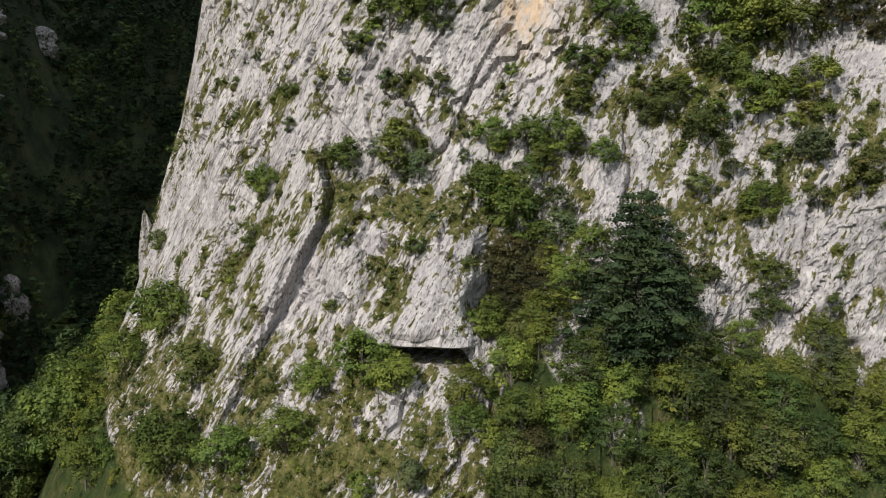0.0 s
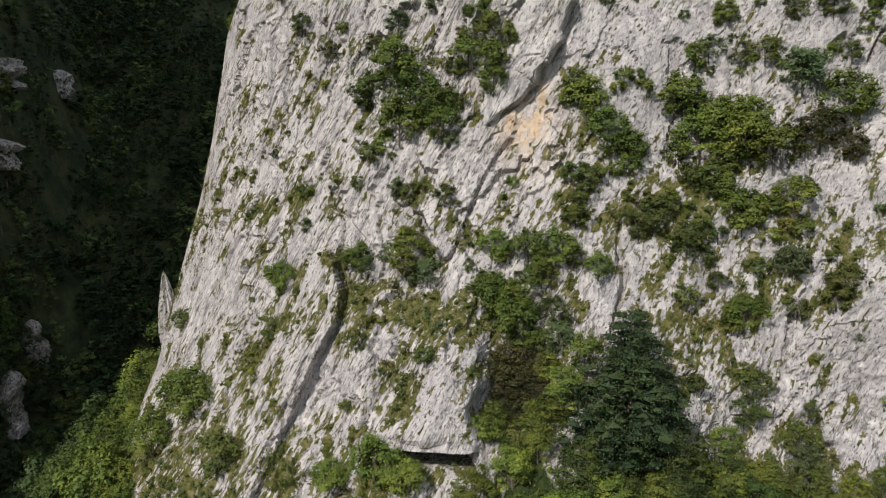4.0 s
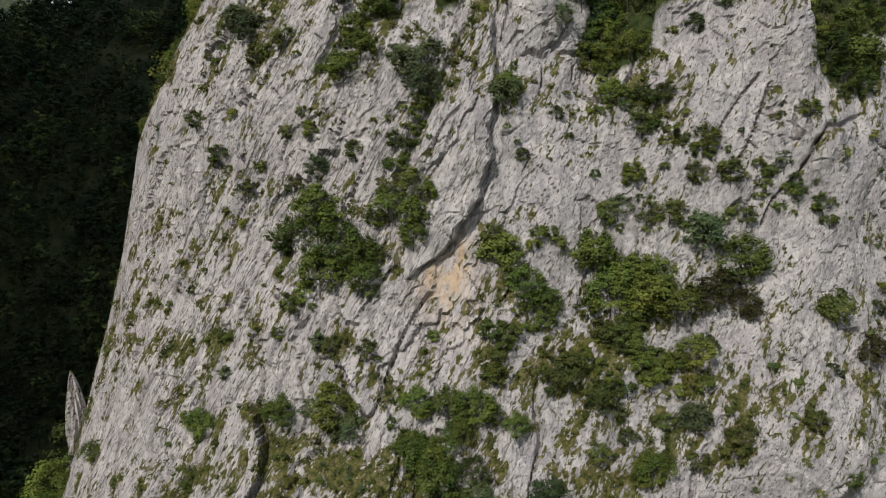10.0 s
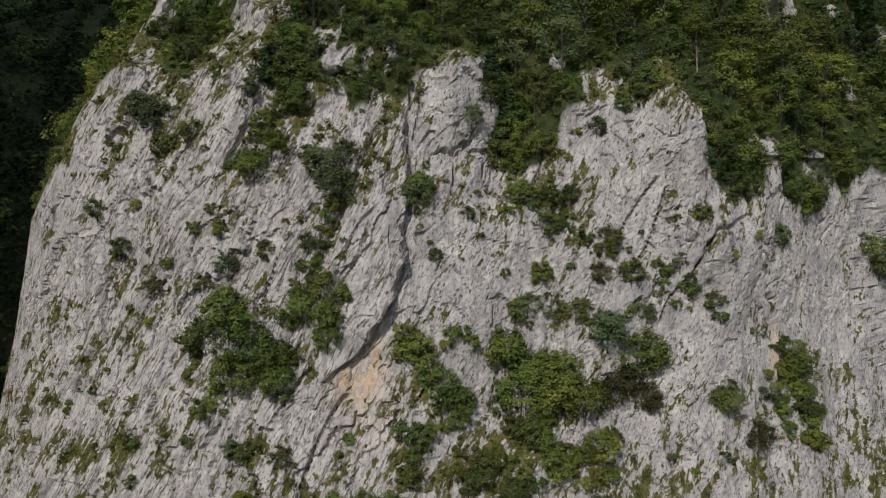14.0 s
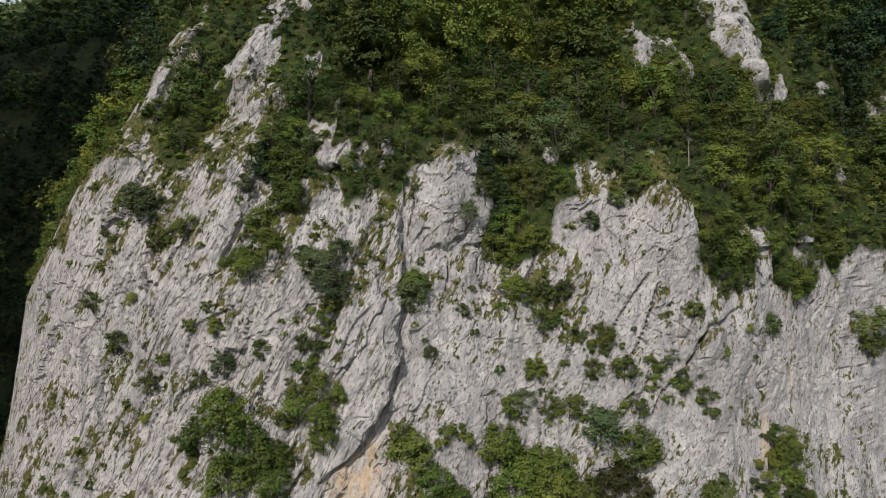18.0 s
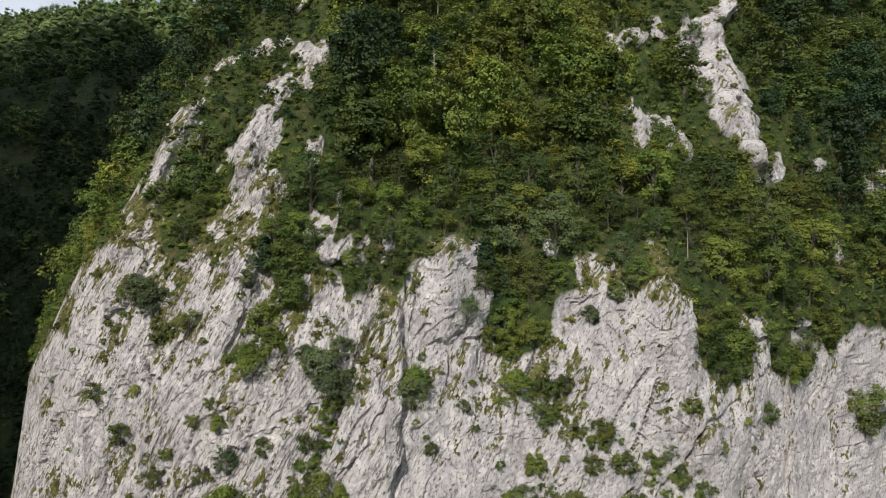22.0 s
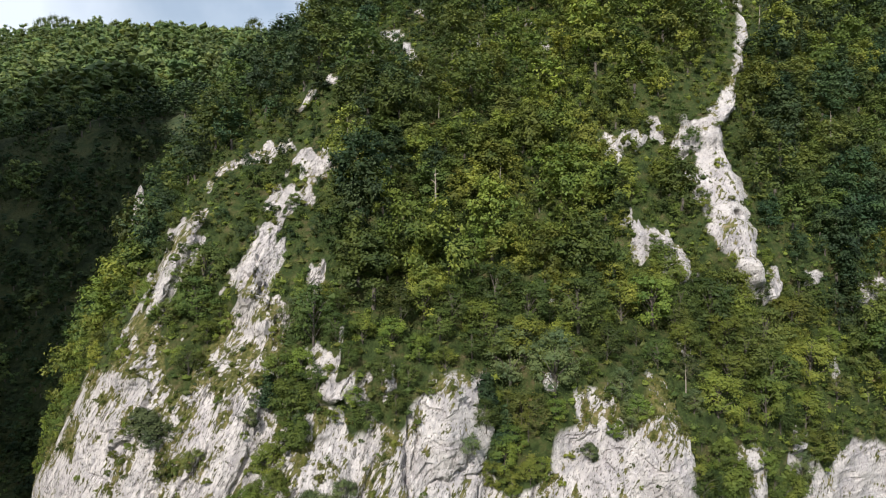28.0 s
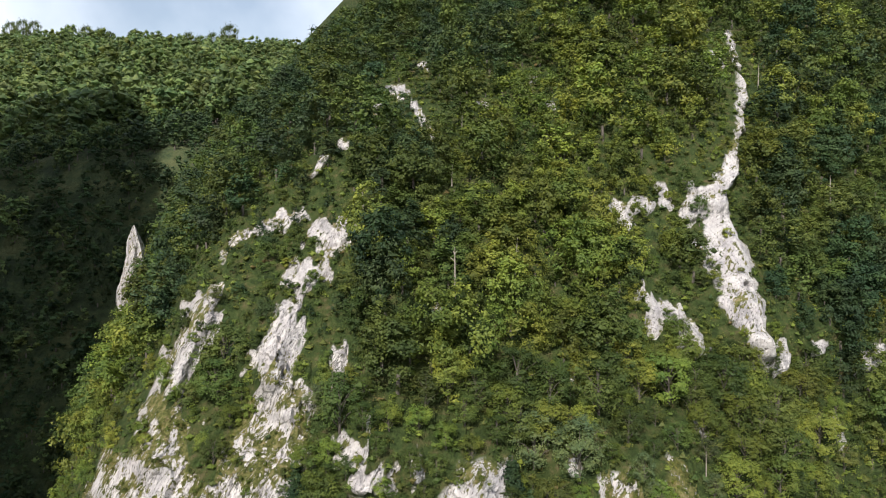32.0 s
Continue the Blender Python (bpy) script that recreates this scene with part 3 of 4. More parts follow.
relief += bedded * rough * (0.13 * (0.4 - np.abs(grain(side / 0.9 + warp, along / 5.0, y / 2.0, 8))) + 0.08 * grain(side / 0.5, along / 2.2, y / 1.2, 9))
relief += (0.12 + 0.3 * lumpy) * (0.4 - np.abs(grain(x / 2.2, y / 2.2, z / 2.6, 16))) + (0.08 + 0.12 * rough * (1 + lumpy)) * (0.4 - np.abs(grain(x / 0.9, y / 0.9, z / 1.2, 17)))
relief += 0.09 * grain(x / 0.5, y / 0.5, z / 0.65, 10)
# clefts: along the beds, and a few across
relief -= 1.0 * joint(grain(side / 3.6 + 0.3 * swirl, along / 22, y / 8, 18), 0.045) * smooth(0.0, 0.2, grain(x / 8, y / 8, z / 10, 19))
relief -= 0.45 * joint(grain(side / 7, along / 4.5, y / 6, 24), 0.025) * smooth(0.1, 0.3, grain(x / 9, y / 9, z / 9, 25))
# single open cracks: across and height of their two ends
for xa, za, xb, zb, deep in ((48.5, 92.2, 49.8, 95.3, 1.0), (49.8, 95.3, 51.4, 96.7, 1.0), (51.4, 96.7, 56.6, 97.9, 0.7), (21.1, 106.4, 22.5, 107.4, 0.6), (22.5, 107.4, 23.9, 106.2, 0.6), (23.9, 106.2, 26.1, 106.7, 0.5), (-26.6, 76.0, -24.1, 80.6, 0.9),
                             (-24.1, 80.6, -22.4, 83.6, 0.7), (-9.8, 47.2, -8.2, 50.5, 0.9), (-8.2, 50.5, -6.2, 53.4, 0.7), (-6.4, 104.2, -3.5, 109.9, 0.8), (-4.7, 61.8, -3.1, 66.3, 0.8), (-4.5, 118.4, -6.2, 114.9, 0.9), (-17.1, 46.9, -14.2, 51.8, 0.6)):
    f = np.clip(((x - xa) * (xb - xa) + (z - za) * (zb - za)) / ((xb - xa) ** 2 + (zb - za) ** 2), 0, 1)
    relief -= deep * bump(np.hypot(x - xa - f * (xb - xa), z - za - f * (zb - za)) + 0.25 * grain(x, z, x * 0 + 0.5, 55), 0, 0.34)
wood = wooded(x, z)
calm = 1 - 0.45 * wood
a, b = slab_edges(z)
calm = calm * (1 - 0.4 * ((x > a) & (x < b + 1.2) & (z > 79) & (z < 112.6)))
a, b = pillar_edges(z)
calm = calm * (1 - 0.35 * smooth(a - 0.8, a, x) * smooth(b + 1.4, b + 0.8, x) * ((z > 36) & (z < 66)))
calm = calm * (1 - 0.75 * smooth(-9.5, -8.5, x) * smooth(4, 3, x) * smooth(42.6, 43.6, z) * smooth(47.4, 46.4, z))
c, h, p = spine_line(z)
calm = calm * (1 - 0.4 * ((np.abs(x - c) < h * 1.3) & (p > 0.3)))
calm = calm * np.clip((np.abs(N0[..., 1]) - 0.25) / 0.5, 0.08, 1)
P = P + N0 * (relief * calm)[..., None]
N1 = normals(blur(P, 2))
N1 = N1 * np.where(N1[..., 1:2] > 0, -1, 1)
ledge = blur(N1[..., 2], 2)
patch = 0.95 * grain(side / 1.0, along / 4.4, y / 3, 12) + 0.5 * grain(side / 0.5, along / 1.3, y / 0.9, 28) + 0.55 * grain(x / 6, y / 6, z / 8, 13)
zone = (0.22 * smooth(2, -14, x) + 0.6 * bump(x, -6, 9) * bump(z, 59.5, 2.4) + 0.22 * smooth(12, 20, x) * bump(z, 73, 8) * smooth(46, 38, x)
        + 0.42 * smooth(43, 33, z) * smooth(8, 2, x) + 0.2 * bump(x, 20, 12) * bump(z, 62, 9) + 0.35 * smooth(-3.5, 0.5, z - rim(x)) + 0.26 * smooth(18, 26, x) * smooth(74, 62, z)
        + 0.35 * bump(x - 0.8 * (100 - z), 33, 4) * bump(z, 98, 7) + 0.6 * bump(x, 6.5, 2.6) * bump(z, 52, 9))
turf = patch + 1.7 * np.clip(ledge - 0.12, -0.3, 0.5) + zone - 0.75 * smooth(0, 3, z - rim(x)) * (1 - wood)
turf = turf - np.quantile(turf[(z > 46) & (z < 108) & (x > -40) & (x < 60)], 0.805)
a, b = slab_edges(z)
ochre = (1 - smooth(-0.5, 0.3, np.minimum(x - a, b - x)) * (z > 78)) * np.maximum.reduce([bump(x, 8.8, 3.0) * bump(z, 80.6, 5.0), 0.9 * bump(x, 68.5, 0.8) * bump(z, 92, 5), 0.55 * bump(x - 0.1 * (z - 80), 61.5, 0.8) * bump(z, 80, 5)]) * 1.5
del lc, zc, coarse, first, N0, swirl, sheet, patch, rough, warp, blotchy, lumpy

a, b = slab_edges(z)
in_slab = (x > a) & (x < b) & (z > 79) & (z < 112.6)
a, b = pillar_edges(z)
in_pillar = (x > a) & (x < b) & (z > 36.5) & (z < 65.4)
c, h, p = spine_line(z)
in_spine = (np.abs(x - c) < h * 1.4) & (p > 0.3) & (z > 127)
kinds = in_slab * 1 + in_pillar * 2 + in_spine * 3
for number, (sx, sz, lean, half, low, high) in enumerate(((-15.6, 131.9, 0.48, 3.4, 122, 142), (-2.7, 133.3, 0.33, 3.2, 122, 140), (2.0, 141.6, 0.5, 4.2, 137, 150), (47.6, 110, -0.12, 4.6, 99, 118.5), (21.5, 112, 0.0, 4.8, 104, 119), (-4.0, 52, 0.0, 8.2, 46.3, 59.5))):
    kinds = np.where((kinds == 0) & (wood < 0.5) & (np.abs(x - sx - lean * (z - sz)) < half) & (z > low) & (z < high), 4 + number, kinds)
cell = kinds[:-1, :-1]
nl, nz = len(LS), len(ZS)
ids = np.arange(nl * nz).reshape(nl, nz)
quads = np.stack((ids[:-1, :-1], ids[1:, :-1], ids[1:, 1:], ids[:-1, 1:]), -1)


def carve(name, chosen):
    faces = quads[chosen]
    used, small = np.unique(faces, return_inverse=True)
    me = quick_mesh(name, P.reshape(-1, 3)[used], small.reshape(-1, 4), ROCK, False)
    values(me, "turf", turf.ravel()[used])
    values(me, "ochre", ochre.ravel()[used])
    values(me, "wooded", wood.ravel()[used])
    values(me, "streak", streaky.ravel()[used])
    return me


cliff = tagged(new("cliff", carve("cliff", cell == 0)), "pale grey bedded limestone cliff with grassy joints below a wooded slope", "cliff", kind="structure")
part("leaning_slab", carve("leaning_slab", cell == 1), cliff, "tall leaning slab of grey limestone with a dark shadowed crack")
part("pillar", carve("pillar", cell == 2), cliff, "leaning limestone pillar split from the wall by a dark cleft")
for number in (4, 5, 6):
    part("rock_fin", carve("rock_fin", cell == number), cliff, "upright pale limestone fin among the trees")
for number in (7, 8):
    part("pinnacle", carve("pinnacle", cell == number), cliff, "pointed limestone pinnacle on the rim of the wall")
part("overhang", carve("overhang", cell == 9), cliff, "overhanging pale wall above the dark cave slot")
part("rock_spine", carve("rock_spine", cell == 3), cliff, "bare white rock spine with a small dark hole")


def on_face(px, pz):
    """The place on the carved face for a place across and a height."""
    py = float(wall_y(px, pz))
    i = int(np.searchsorted(LS, px * ACROSS[0] + py * ACROSS[1]))
    j = int(np.searchsorted(ZS, pz))
    return Vector(P[min(i, nl - 1), min(j, nz - 1)])


# ---- the valley: one sheet of ground out to the horizon ----
def ground_z(gx, gy):
    far = np.interp(gy + 0.15 * gx, (-3000, 60, 125, 165, 262, 520, 900, 1080, 1300, 2600), (0, 0, 2, 20, 172, 240, 316, 336, 310, 280))
    ravine = 26 * bump(gx + 0.25 * gy, -60, 60) * smooth(200, 330, gy) * (1 - smooth(600, 900, gy))
    # left bank; its high ridge is unseen, added to shade the gorge
    left = (355 * smooth(-50, 60, gy) + 30) * np.clip((-95 - gx) / 75, 0, 1) * (1 - smooth(130, 430, gy))
    spur = 27 * bump(gx, -50, 22) * bump(gy, 112, 30)
    left = np.maximum(left, spur)
    hills = 200 * smooth(-300, -1200, gy) + 260 * smooth(320, 1300, np.abs(gx)) * (1 - smooth(250, 500, gy))
    rough = 6 * grain(gx / 90, gy / 90, gx * 0, 21) + 10 * grain(gx / 330, gy / 330, gx * 0, 22) * smooth(150, 500, np.hypot(gx, gy))
    return np.maximum(np.maximum(far - ravine, left), hills) + rough * smooth(40, 140, np.hypot(gx, gy))


gxs = np.concatenate((np.linspace(-3200, -420, 30), np.arange(-400, 260, 6), np.linspace(280, 3200, 30)))
gys = np.concatenate((np.linspace(-3000, -60, 30), np.arange(-40, 460, 6), np.linspace(470, 1300, 60), np.linspace(1350, 4200, 20)))
gx, gy = np.meshgrid(gxs, gys, indexing="ij")
gz = ground_z(gx, gy)
gi = np.arange(gx.size).reshape(gx.shape)
ground = new("ground", quick_mesh("ground", np.stack((gx, gy, gz), -1).reshape(-1, 3), np.stack((gi[:-1, :-1], gi[1:, :-1], gi[1:, 1:], gi[:-1, 1:]), -1).reshape(-1, 4), SOIL, True))
tagged(ground, "wooded gorge floor and hillsides reaching to the horizon", "ground", kind="structure")


# ---- plants ----
def leaf_cards(centres, radii, per, size, rng, flat=0.85, droop=0.15, core=0.42, middle=None):
    """Small leaf sprays through the shells of many clumps, over a rough leafy lump in each: vertices and triangles."""
    n = len(centres) * per
    c = np.repeat(centres, per, 0)
    r = np.repeat(radii, per)[:, None]
    d = rng.normal(size=(n, 3))
    d /= np.linalg.norm(d, axis=1, keepdims=True)
    d[:, 2] = np.where(rng.random(n) < 0.6, np.abs(d[:, 2]), d[:, 2])
    pos = c + d * r * np.array((1, 1, flat)) * (rng.uniform(0.5, 1.15, (n, 1)) if middle is not None else rng.uniform(0.62, 1.22, (n, 1)))
    nrm = d + np.array((0, 0, 0.3)) + rng.normal(scale=0.45, size=(n, 3))
    if middle is not None:
        away = pos - np.asarray(middle)
        away /= np.linalg.norm(away, axis=1, keepdims=True) + 1e-9
        nrm = 0.65 * d + 0.85 * away + np.array((0, 0, 0.45)) + rng.normal(scale=0.48, size=(n, 3))
    nrm /= np.linalg.norm(nrm, axis=1, keepdims=True)
    t = np.cross(nrm, rng.normal(size=(n, 3)))
    t /= np.linalg.norm(t, axis=1, keepdims=True)
    s = np.cross(nrm, t)
    k = size * rng.uniform(0.6, 1.3, (n, 1))
    tip = np.array((0, 0, -droop)) * k
    v = np.stack((pos - t * k, pos + t * k * 0.7 + s * k * 0.75, pos + t * k * 0.7 - s * k * 0.75 + tip), 1)
    points = np.array(((1, 0, 0), (-1, 0, 0), (0, 1, 0), (0, -1, 0), (0, 0, 1), (0, 0, -1)), float)
    lump = centres[:, None, :] + (points + rng.normal(scale=0.22, size=(len(centres), 6, 3))) * (radii[:, None, None] * core * 1.25) * np.array((1, 1, flat))
    sides = np.array(((0, 2, 4), (2, 1, 4), (1, 3, 4), (3, 0, 4), (2, 0, 5), (1, 2, 5), (3, 1, 5), (0, 3, 5)))
    lumps = (np.arange(len(centres))[:, None, None] * 6 + sides).reshape(-1, 3)
    return np.concatenate((v.reshape(-1, 3), lump.reshape(-1, 3))), np.concatenate((np.arange(n * 3).reshape(-1, 3), lumps + n * 3))


def tube(points, radii, sides=6):
    """A tapered limb through points."""
    pts = np.asarray(points, float)
    verts, faces = [], []
    for i, (q, r) in enumerate(zip(pts, radii)):
        d = pts[min(i + 1, len(pts) - 1)] - pts[max(i - 1, 0)]
        d /= np.linalg.norm(d) + 1e-9
        u = np.cross(d, (0.3, 0.9, 0.1))
        u /= np.linalg.norm(u)
        w = np.cross(d, u)
        for s in range(sides):
            ang = 2 * math.pi * s / sides
            verts.append(q + r * (math.cos(ang) * u + math.sin(ang) * w))
            if i:
                o = (i - 1) * sides
                faces.append((o + s, o + (s + 1) % sides, o + sides + (s + 1) % sides, o + sides + s))
    return np.array(verts), np.array(faces)


def joined(pieces):
    verts, faces, off = [], [], 0
    for v, f in pieces:
        verts.append(v)
        faces.append(f + off)
        off += len(v)
    return np.concatenate(verts), np.concatenate(faces)


def broadleaf(rng, tall, wide, clumps, per, size, stem=0.06, under=-0.8, core=0.33):
    """Trunk with limbs, and a crown of flat leafy sprays in layers, with gaps."""
    centres, radii = [], []
    phase = rng.uniform(0, 6.28)
    while len(centres) < clumps:
        q = rng.normal(size=3)
        q /= np.linalg.norm(q)
        if q[2] < under or (q[2] < 0 and rng.random() < 0.35):
            continue
        q *= rng.uniform(0.5, 1.0) ** 0.6
        hgt = stem + (1 - stem) * (q[2] * 0.5 + 0.5)
        turn = math.atan2(q[1], q[0])
        swell = 1.0 - 0.22 * max(0, q[2]) + 0.16 * math.sin(3 * turn + phase) + 0.1 * math.sin(5 * turn + 2 * phase)
        centres.append((q[0] * wide * swell, q[1] * wide * swell, hgt * tall * 0.92))
        radii.append(wide * rng.uniform(0.24, 0.42))
    centres, radii = np.array(centres), np.array(radii)
    crown = leaf_cards(centres, radii, per, size, rng, 0.75, 0.2, core, (0, 0, tall * (stem + 0.35 * (1 - stem))))
    bow = rng.normal(scale=0.05 * tall, size=2)
    spine = [(bow[0] * f * f, bow[1] * f * f, tall * (f * 0.9 - 0.06)) for f in (0, 0.15, 0.35, 0.6, 0.85)]
    rad = tall * 0.022
    limbs = [tube(spine, [rad * 1.3, rad, rad * 0.8, rad * 0.5, rad * 0.2])]
    for q in centres[:: max(1, clumps // 9)]:
        f = min(0.7, max(0.15, q[2] / tall - 0.25))
        base = np.array((bow[0] * f * f, bow[1] * f * f, tall * f * 0.9))
        limbs.append(tube([base, (base + q) / 2 + (0, 0, 0.05 * tall), q], [rad * 0.45, rad * 0.3, rad * 0.1], 4))
    return crown, joined(limbs)


def layered(rng, tall, wide, tiers, per, size, taper=0.8):
    """A dense conical tree with drooping shelves of branches."""
    centres, radii = [], []
    limbs = [tube([(0, 0, -0.4), (0, 0, tall * 0.5), (0, 0, tall)], [tall * 0.025, tall * 0.016, 0.02])]
    for i in range(tiers):
        f = i / (tiers - 1)
        reach = wide * (1 - f) ** taper * rng.uniform(0.8, 1.12) * (1 if f > 0.12 else 0.8) + 0.15
        hgt = tall * (0.10 + 0.88 * f)
        count = max(3, int(9 * (1 - f) + 3))
        turn = rng.uniform(0, 6.28)
        for k in range(count):
            ang = turn + 6.283 * k / count + rng.normal(scale=0.15)
            out = reach * rng.uniform(0.66, 1.12)
            end = np.array((math.cos(ang) * out, math.sin(ang) * out, hgt - 0.16 * out))
            limbs.append(tube([(0, 0, hgt), end * (0.6, 0.6, 0) + (0, 0, hgt + 0.02 * out), end], [0.05, 0.035, 0.012], 4))
            for g in ((0.45, 0.32), (0.75, 0.30), (1.0, 0.22)):
                if out * g[0] < 0.25:
                    continue
                centres.append((end[0] * g[0], end[1] * g[0], hgt - 0.16 * out * g[0] ** 2 + rng.normal(scale=0.18)))
                radii.append(0.25 + reach * g[1])
    return leaf_cards(np.array(centres), np.array(radii), per, size, rng, 0.42, 0.4), joined(limbs)


def plant(name, crown, wood_part, leaf, bark, label, category, group, stem_name="trunk", crown_name="crown"):
    root = new(name)
    tagged(root, label, category, group)
    part(stem_name, quick_mesh(name + "_" + stem_name, *wood_part, bark), root)
    part(crown_name, quick_mesh(name + "_" + crown_name, *crown, leaf), root)
    return root


RNG = np.random.default_rng(7)
PARK = pose(0, -400, -50)
trees = [plant("broadleaf_tree", *broadleaf(RNG, 6.6 + 0.4 * i, 2.45 + 0.12 * i, 48, 74, 0.105), leaf, BARK, label, "tree", "trees of the slope")
         for i, (leaf, label) in enumerate(((LEAF, "young broadleaf tree with a rounded dark green crown"), (LEAF_BRIGHT, "young broadleaf tree with fresh bright green leaves"),
                                            (LEAF_DEEP, "young beech with a dense green crown rooted on the slope"), (LEAF_OLIVE, "small tree with olive and browning leaves on the slope"), (LEAF_GREY, "small tree with pale grey-green leaves on the slope")))]
shrubs, bushes = [[plant("shrub", *broadleaf(RNG, 2.1, 1.0, clumps, 50, size, 0.06, -0.9), leaf, BARK, label, "shrub", "shrubs on the cliff", "stem", "leaves")
                   for leaf, label in ((LEAF, "dark green leafy shrub rooted in a joint of the cliff"), (LEAF_BRIGHT, "bright green leafy shrub rooted in a joint of the cliff"),
                              (LEAF_OLIVE, "olive-brown shrub clinging to the limestone"), (LEAF_GREY, "thin grey-green shrub clinging to the limestone"), (IVY, "brown withered creeper hanging on the rock"))]
                  for clumps, size in ((26, 0.085), (54, 0.048))]
big = plant("conifer", *layered(RNG, 16.2, 6.3, 15, 84, 0.125, 0.5), LEAF_DARK, BARK, "tall dark green layered tree standing against the cliff foot", "tree", "")
small_conifer = plant("conifer", *layered(RNG, 5.0, 1.6, 9, 26, 0.15), LEAF_DARK, BARK, "small dark conifer on a ledge near the rim", "tree", "small conifers")
for ob in trees + shrubs + bushes + [small_conifer]:
    ob.matrix_basis = PARK


def grow(source, px, pz, size, sink=0.15, out=0.0):
    at = on_face(px, pz)
    m = Matrix.Translation((at.x, at.y - out, at.z - sink * size)) @ Matrix.Rotation(random.uniform(0, 6.28), 4, "Z") @ Matrix.Diagonal((size * random.uniform(0.9, 1.1), size * random.uniform(0.9, 1.1), size, 1))
    ob = copy_thing(source, m)
    ob.matrix_basis = m
    return ob


at = on_face(17.6, 46.0)
big.matrix_basis = pose(at.x, at.y - 0.5, at.z - 0.8, 0, 0, 40)


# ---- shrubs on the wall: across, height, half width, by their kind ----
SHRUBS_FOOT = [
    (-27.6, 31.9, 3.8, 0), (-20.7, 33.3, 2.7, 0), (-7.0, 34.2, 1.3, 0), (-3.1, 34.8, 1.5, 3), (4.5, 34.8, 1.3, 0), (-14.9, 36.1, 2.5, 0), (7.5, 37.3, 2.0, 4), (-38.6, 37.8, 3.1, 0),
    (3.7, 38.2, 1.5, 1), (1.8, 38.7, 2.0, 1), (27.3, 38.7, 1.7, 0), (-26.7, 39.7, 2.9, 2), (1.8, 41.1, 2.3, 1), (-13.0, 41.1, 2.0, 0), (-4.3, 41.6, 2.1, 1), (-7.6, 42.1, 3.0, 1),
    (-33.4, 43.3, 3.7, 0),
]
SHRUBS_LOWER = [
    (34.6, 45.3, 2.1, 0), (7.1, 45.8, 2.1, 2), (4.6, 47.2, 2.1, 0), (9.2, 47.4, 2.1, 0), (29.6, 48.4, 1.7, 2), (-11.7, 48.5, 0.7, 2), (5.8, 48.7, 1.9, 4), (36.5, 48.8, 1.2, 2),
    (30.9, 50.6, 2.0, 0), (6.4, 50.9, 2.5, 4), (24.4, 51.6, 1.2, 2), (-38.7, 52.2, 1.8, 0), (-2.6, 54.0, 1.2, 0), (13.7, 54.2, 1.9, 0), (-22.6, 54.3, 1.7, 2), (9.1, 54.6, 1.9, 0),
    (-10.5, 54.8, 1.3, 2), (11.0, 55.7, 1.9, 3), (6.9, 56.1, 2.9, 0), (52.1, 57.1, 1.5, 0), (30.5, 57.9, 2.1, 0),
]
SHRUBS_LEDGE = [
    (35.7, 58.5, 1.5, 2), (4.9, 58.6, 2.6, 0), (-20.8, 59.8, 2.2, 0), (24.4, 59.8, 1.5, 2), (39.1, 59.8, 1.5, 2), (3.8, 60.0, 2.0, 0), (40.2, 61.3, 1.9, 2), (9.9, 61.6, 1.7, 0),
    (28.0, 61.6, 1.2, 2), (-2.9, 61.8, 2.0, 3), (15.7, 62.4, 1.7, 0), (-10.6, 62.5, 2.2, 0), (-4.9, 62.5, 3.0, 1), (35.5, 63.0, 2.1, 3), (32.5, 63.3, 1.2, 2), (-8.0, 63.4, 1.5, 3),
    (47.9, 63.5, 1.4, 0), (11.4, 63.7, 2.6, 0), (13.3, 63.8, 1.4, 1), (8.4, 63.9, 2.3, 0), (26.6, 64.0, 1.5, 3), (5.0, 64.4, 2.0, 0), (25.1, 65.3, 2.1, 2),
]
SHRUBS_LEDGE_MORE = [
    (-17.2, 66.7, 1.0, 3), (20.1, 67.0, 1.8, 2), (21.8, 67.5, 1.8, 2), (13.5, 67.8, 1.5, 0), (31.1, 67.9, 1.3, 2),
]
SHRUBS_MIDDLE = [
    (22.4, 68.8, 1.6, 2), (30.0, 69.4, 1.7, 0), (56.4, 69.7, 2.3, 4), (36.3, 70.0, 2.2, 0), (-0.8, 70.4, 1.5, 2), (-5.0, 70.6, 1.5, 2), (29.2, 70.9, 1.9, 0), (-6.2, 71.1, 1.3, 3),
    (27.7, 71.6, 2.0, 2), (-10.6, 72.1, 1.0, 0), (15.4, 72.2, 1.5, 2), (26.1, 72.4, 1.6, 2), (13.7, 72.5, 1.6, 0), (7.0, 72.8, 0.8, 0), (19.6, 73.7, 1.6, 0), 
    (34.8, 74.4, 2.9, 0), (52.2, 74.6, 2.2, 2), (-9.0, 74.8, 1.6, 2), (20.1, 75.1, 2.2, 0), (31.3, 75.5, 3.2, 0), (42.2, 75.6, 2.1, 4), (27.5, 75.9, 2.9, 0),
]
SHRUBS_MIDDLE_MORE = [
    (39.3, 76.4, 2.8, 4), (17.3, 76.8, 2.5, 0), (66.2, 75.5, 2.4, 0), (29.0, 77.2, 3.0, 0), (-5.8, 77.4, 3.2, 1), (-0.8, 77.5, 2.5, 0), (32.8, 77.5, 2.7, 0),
]
